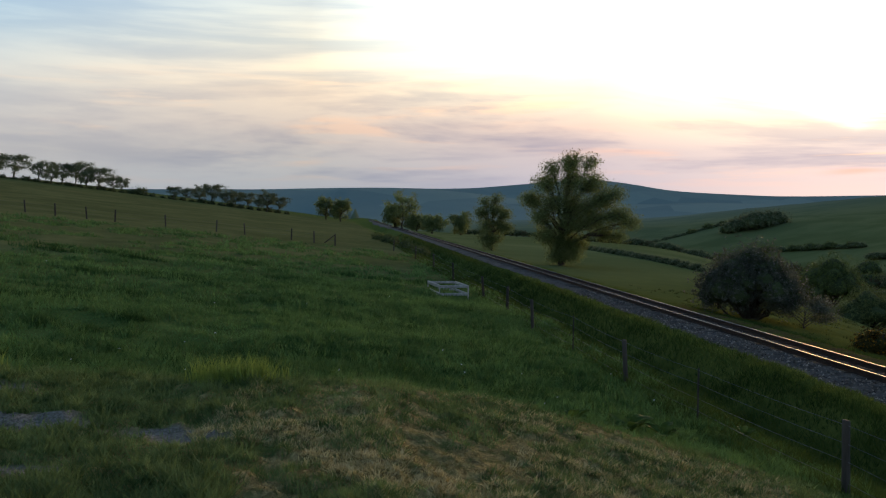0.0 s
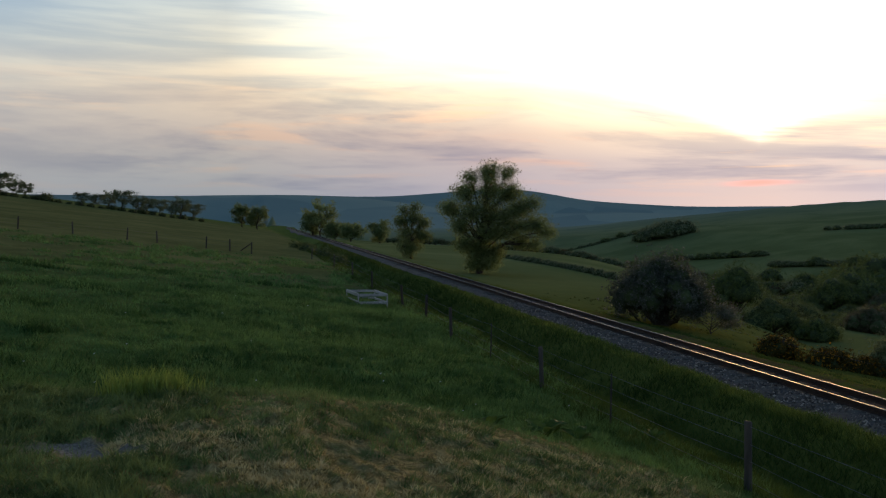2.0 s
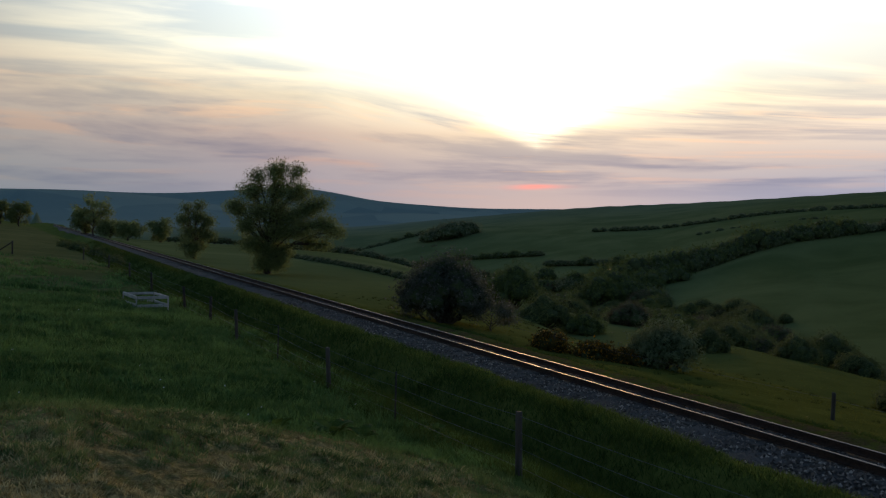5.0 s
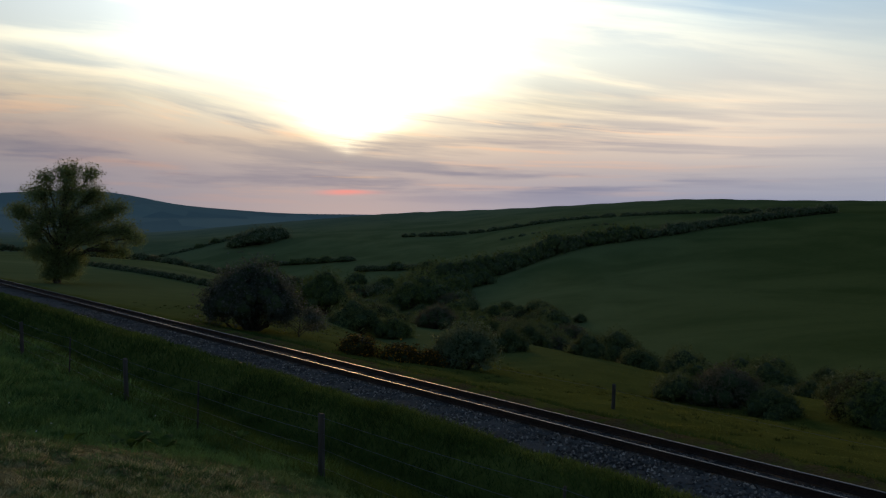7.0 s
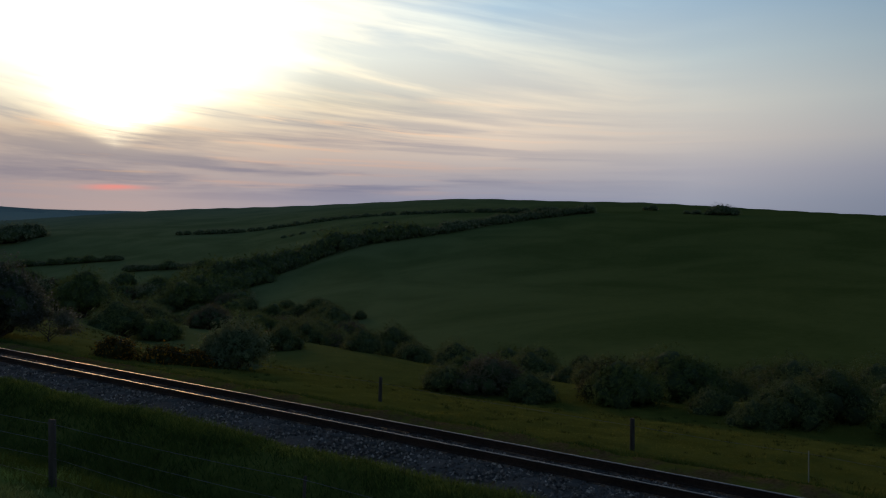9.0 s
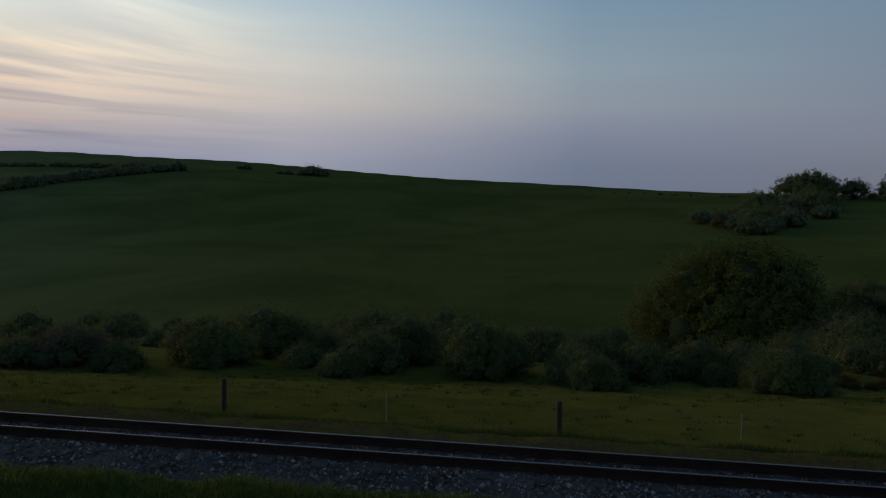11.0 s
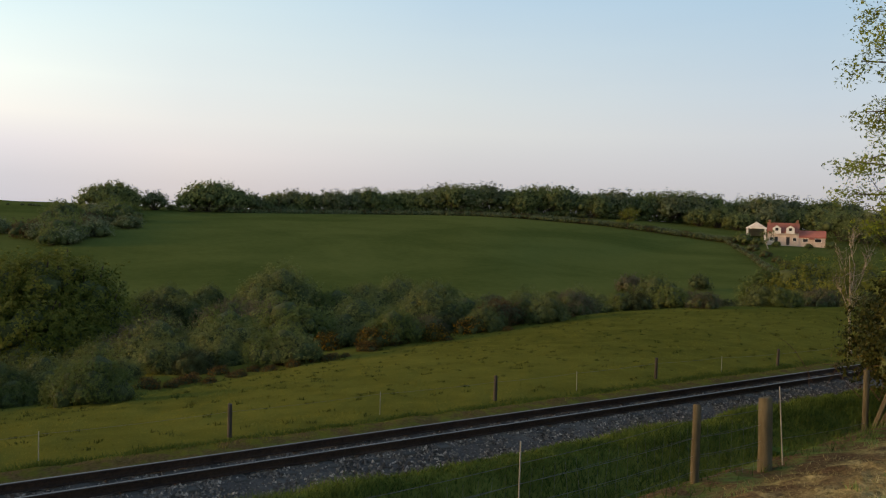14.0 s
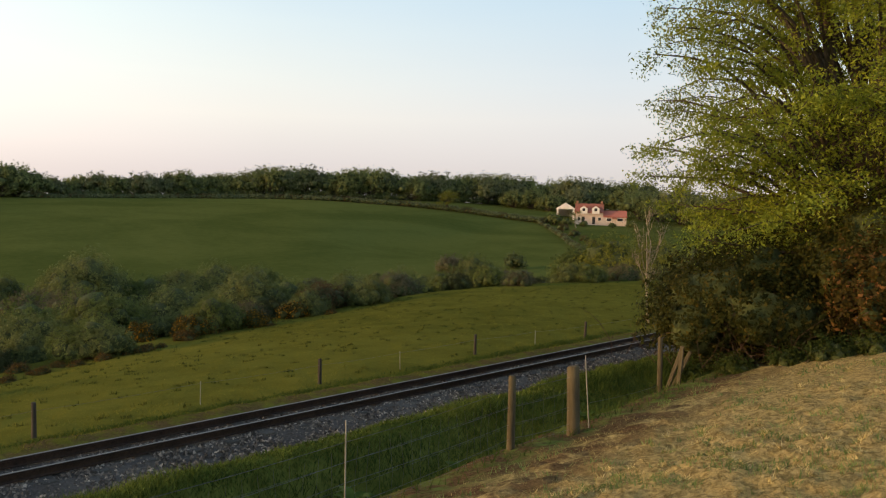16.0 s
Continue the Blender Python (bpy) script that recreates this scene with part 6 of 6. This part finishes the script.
    blades(x, y, (0.10 + 0.12 * clumped(x, y, 0.8)) * np.where(n > 9.2, 0.75, 1.0), 0.0045 * (r / 8) ** 0.9, GRASS_BANK, "bank_grass", "long green grass on the railway bank", 0.6, g, True)
    # blades along the crest, their paler colour painting the light that catches it
    s, n = np.where(g.random(42000) < 0.6, g.uniform(-20, 16, 42000), g.uniform(-26, 45, 42000)), g.normal(9.35, 0.28, 42000)
    x, y = xy(s, n + bend(s))
    blades(x, y, 0.07 + 0.09 * clumped(x, y, 0.8), 0.0055 * (np.hypot(x, y) / 8) ** 0.9, GRASS_LIT_CREST, "crest_grass", "grass along the crest of the bank, paled to look lit", 0.7, g, True)
    # mown terrace: short stubble, with greener tufts
    x, y, r = sow(170000, -34, 34, 3.2, 10.5, g)
    x2, y2, r2 = sow(90000, 118, 172, 4.0, 26, g)
    x, y, r = np.concatenate([x, x2]), np.concatenate([y, y2]), np.concatenate([r, r2])
    s, n = sn(x, y)
    keep = (y < lip(x) + 0.4) & (n < 5.3)
    x, y, r, n = x[keep], y[keep], r[keep], n[keep]
    tuft = clumped(x, y, 3.4)
    bare = (bare_soil(x, y) * patchy(x, y, 0.6, 51) * 1.5 > 0.95 * g.random(len(x)) + 0.2) | (bare_grit(x, y) > 0.9 * g.random(len(x)) + 0.15)
    x, y, r, n, tuft = x[~bare], y[~bare], r[~bare], n[~bare], tuft[~bare]
    t = (tuft + 0.6 * (clumped(x, y, 0.6) - 0.5) > np.where(y > 0, 0.55, 0.82)) | ((x < -1.2 + 0.8 * clumped(x, y, 0.7)) & (y > 3))
    blades(x[~t], y[~t], 0.028 + 0.02 * tuft[~t], 0.0035 * (r[~t] / 6) ** 0.8, GRASS_MOWN, "mown_grass", "dry mown straw-coloured grass", 1.3, g, True)
    blades(x[t], y[t], 0.035 + 0.040 * tuft[t], 0.0045 * (r[t] / 6) ** 0.8, GRASS_TUFT, "tuft_grass", "green tufts in the mown grass", 0.6, g, True)
    # green tufts, each a small mop of blades
    cx, cy, cr = sow(5200, -34, 34, 3.3, 11, g)
    cx2, cy2, cr2 = sow(900, 118, 172, 4.5, 22, g)
    cx, cy, cr = np.concatenate([cx, cx2]), np.concatenate([cy, cy2]), np.concatenate([cr, cr2])
    _, cn = sn(cx, cy)
    ok = (cy < lip(cx) + 0.6) & (cn < 5.3) & (bare_soil(cx, cy) < 0.4) & (bare_grit(cx, cy) < 0.3) & (patchy(cx, cy, 1.1, 14) + np.where((cx < -0.8) & (cy > 0), 0.14, -0.02) > np.where(cy > 0, 0.5, 0.70))
    cx, cy, cr = cx[ok], cy[ok], cr[ok]
    k = g.integers(0, len(cx), 80000)
    off = g.normal(0, 0.055, (2, 80000))
    tall = np.where((cx[k] < -0.8) & (cy[k] > 0), 1.25, 0.8)
    blades(cx[k] + off[0], cy[k] + off[1], tall * (0.03 + 0.075 * np.exp(-(off ** 2).sum(0) / 0.006)), 0.0055 * (cr[k] / 6) ** 0.8, GRASS_TUFT, "tuft_grass", "green tufts in the mown grass", 0.8, g, True)
    # raked clippings lying in loose lumps
    cx, cy, cr = sow(11000, -34, 34, 3.3, 9.8, g)
    cx2, cy2, _ = sow(1200, 118, 172, 5.0, 20, g)
    cx, cy = np.concatenate([cx, cx2]), np.concatenate([cy, cy2])
    _, cn = sn(cx, cy)
    ok = (cy < lip(cx) - 0.2) & (cn < 4.8) & ((cx > -1.4) | (cy < 0)) & (bare_soil(cx, cy) < 0.4) & (patchy(cx, cy, 1.4, 9) > 0.40)
    cx, cy = cx[ok], cy[ok]
    k = g.integers(0, len(cx), 100000)
    off = g.normal(0, 0.026, (2, 100000))
    blades(cx[k] + off[0], cy[k] + off[1], 0.052 * np.exp(-(off ** 2).sum(0) / 0.0016) + 0.012, 0.0062, STRAW, "grass_clippings", "pale dry grass clippings lying in lumps", 1.0, g, True)
    k = g.integers(0, len(cx), 70000)
    off = g.normal(0, 0.028, (2, 70000))
    lush = patchy(cx[k], cy[k], 0.5, 15) > 0.48
    blades((cx[k] + off[0] + 0.05)[lush], (cy[k] + off[1])[lush], (0.045 * np.exp(-(off ** 2).sum(0) / 0.0014) + 0.012)[lush], 0.0055, GRASS_TUFT, "aftermath_grass", "short green regrowth between the clippings", 0.8, g, True)
    # tall pale tufts on the lip
    cx, cy = np.concatenate([g.normal(-1.55, 0.24, 36), g.normal(-4.3, 0.2, 6)]), None
    cy = lip(cx) + g.uniform(-0.15, 0.3, 42)
    k = g.integers(0, 42, 900)
    blades(cx[k] + g.normal(0, 0.07, 900), cy[k] + g.normal(0, 0.07, 900), np.full(900, 0.27), 0.006, GRASS_TALL, "tall_grass", "tall pale green grass on the lip of the terrace", 0.35, g)
    # near field beyond the line, short grazed turf with dark tussocks
    x, y, r = sow(90000, 20, 152, 14, 50, g)
    s, n = sn(x, y)
    keep = n > 13.4
    x, y, r = x[keep], y[keep], r[keep]
    blades(x, y, 0.035 + 0.05 * clumped(x, y, 0.6) ** 3, 0.0045 * (r / 10) ** 0.9, GRASS_FIELD, "field_grass", "short grazed turf beyond the line", 0.8, g, True)
    cs, cn = g.uniform(-55, 40, 2600), 14 + 24 * g.random(2600) ** 0.8
    cx, cy = xy(cs, cn)
    ok = np.hypot(cx, cy) < ease(np.degrees(np.arctan2(cx, cy)) % 360, BEAR, EDGE_R) * 1.05
    cx, cy = cx[ok], cy[ok]
    k = g.integers(0, len(cx), 24000)
    blades(cx[k] + g.normal(0, 0.062, 24000), cy[k] + g.normal(0, 0.062, 24000), g.uniform(0.04, 0.095, 24000), 0.010, RUSH, "rush_tufts", "dark rush tufts scattered over the field", 0.5, g)
    # fringe beside the ballast on the far side
    s, n = g.uniform(-30, 30, 30000), g.normal(14.2, 0.22, 30000)
    x, y = xy(s, n)
    blades(x, y, 0.05 + 0.09 * clumped(x, y, 0.8), 0.008, GRASS_BANK, "verge_grass", "rough green grass along the ballast", 0.6, g, True)


sow_grass()


def meadow_flowers():
    """Daisies and scraps of white in the meadow, each a small tilted rosette."""
    g = np.random.default_rng(91)
    x, y, r = sow(90, -34, 30, 9, 40, g)
    keep = (y > 9.6) & (sn(x, y)[1] < 5.8) & (patchy(x, y, 5.0, 21) > 0.45)
    x, y, r = x[keep], y[keep], r[keep]
    c = np.stack([x, y, ground_z(x, y) + relief(x, y) + 0.09], -1)
    a = np.arange(6) * math.pi / 3
    size = (0.008 + 0.0005 * r)[:, None, None]
    ring = np.stack([np.cos(a), np.sin(a), 0.5 * np.sin(a + 0.6)], -1)[None] * size
    v = (c[:, None] + ring).reshape(-1, 3)
    i = 6 * np.arange(len(x))[:, None]
    f = np.concatenate([i + [0, 1, 2], i + [0, 2, 3], i + [0, 3, 4], i + [0, 4, 5]], 1).reshape(-1, 3)
    tagged(new("daisies", mesh_from("daisies", v, f, PETAL)), "scattered white daisies in the meadow grass", "flowers", kind="stuff")


meadow_flowers()


def dock(x, y, seed, k=1.0):
    """Broad-leaved dock: a rosette of folded leaves."""
    g = np.random.default_rng(seed)
    root = empty("dock_plant", stand(x, y, 0, k, 0))
    tagged(root, "broad-leaved dock plant in the rough grass", "plant", "docks by the fence")
    for i in range(9):
        a, L, w_ = i * 2.4, g.uniform(0.22, 0.38), g.uniform(0.05, 0.085)
        bm = bmesh.new()
        rows = []
        for t in np.linspace(0, 1, 6):
            d, h, ww = L * t * 0.8, L * (0.95 * t - 0.55 * t * t), w_ * math.sin(math.pi * (0.08 + 0.9 * t)) ** 0.8
            rows.append([bm.verts.new((d, -ww, h + 0.25 * ww)), bm.verts.new((d, 0, h)), bm.verts.new((d, ww, h + 0.25 * ww))])
        for p, q in zip(rows, rows[1:]):
            for j in (0, 1):
                bm.faces.new((p[j], q[j], q[j + 1], p[j + 1]))
        ob = part("leaf", bm, DOCK, root)
        ob.matrix_local = pose(0, 0, 0.02, g.normal(0, 8), g.normal(0, 8), math.degrees(a))


for i, (x, y, k) in enumerate([(2.9, 10.6, 1.2), (3.25, 10.35, 1.0), (2.2, 10.9, 0.9), (1.5, 10.4, 0.8), (2.55, 10.2, 0.9), (7.0, -6.1, 1.0), (7.2, -5.8, 0.8), (7.6, -8.2, 1.0), (8.0, -9.2, 0.9), (7.4, -10.4, 0.8), (4.6, 11.2, 0.7), (6.9, -3.6, 0.9)]):
    dock(x, y, 300 + i, k)
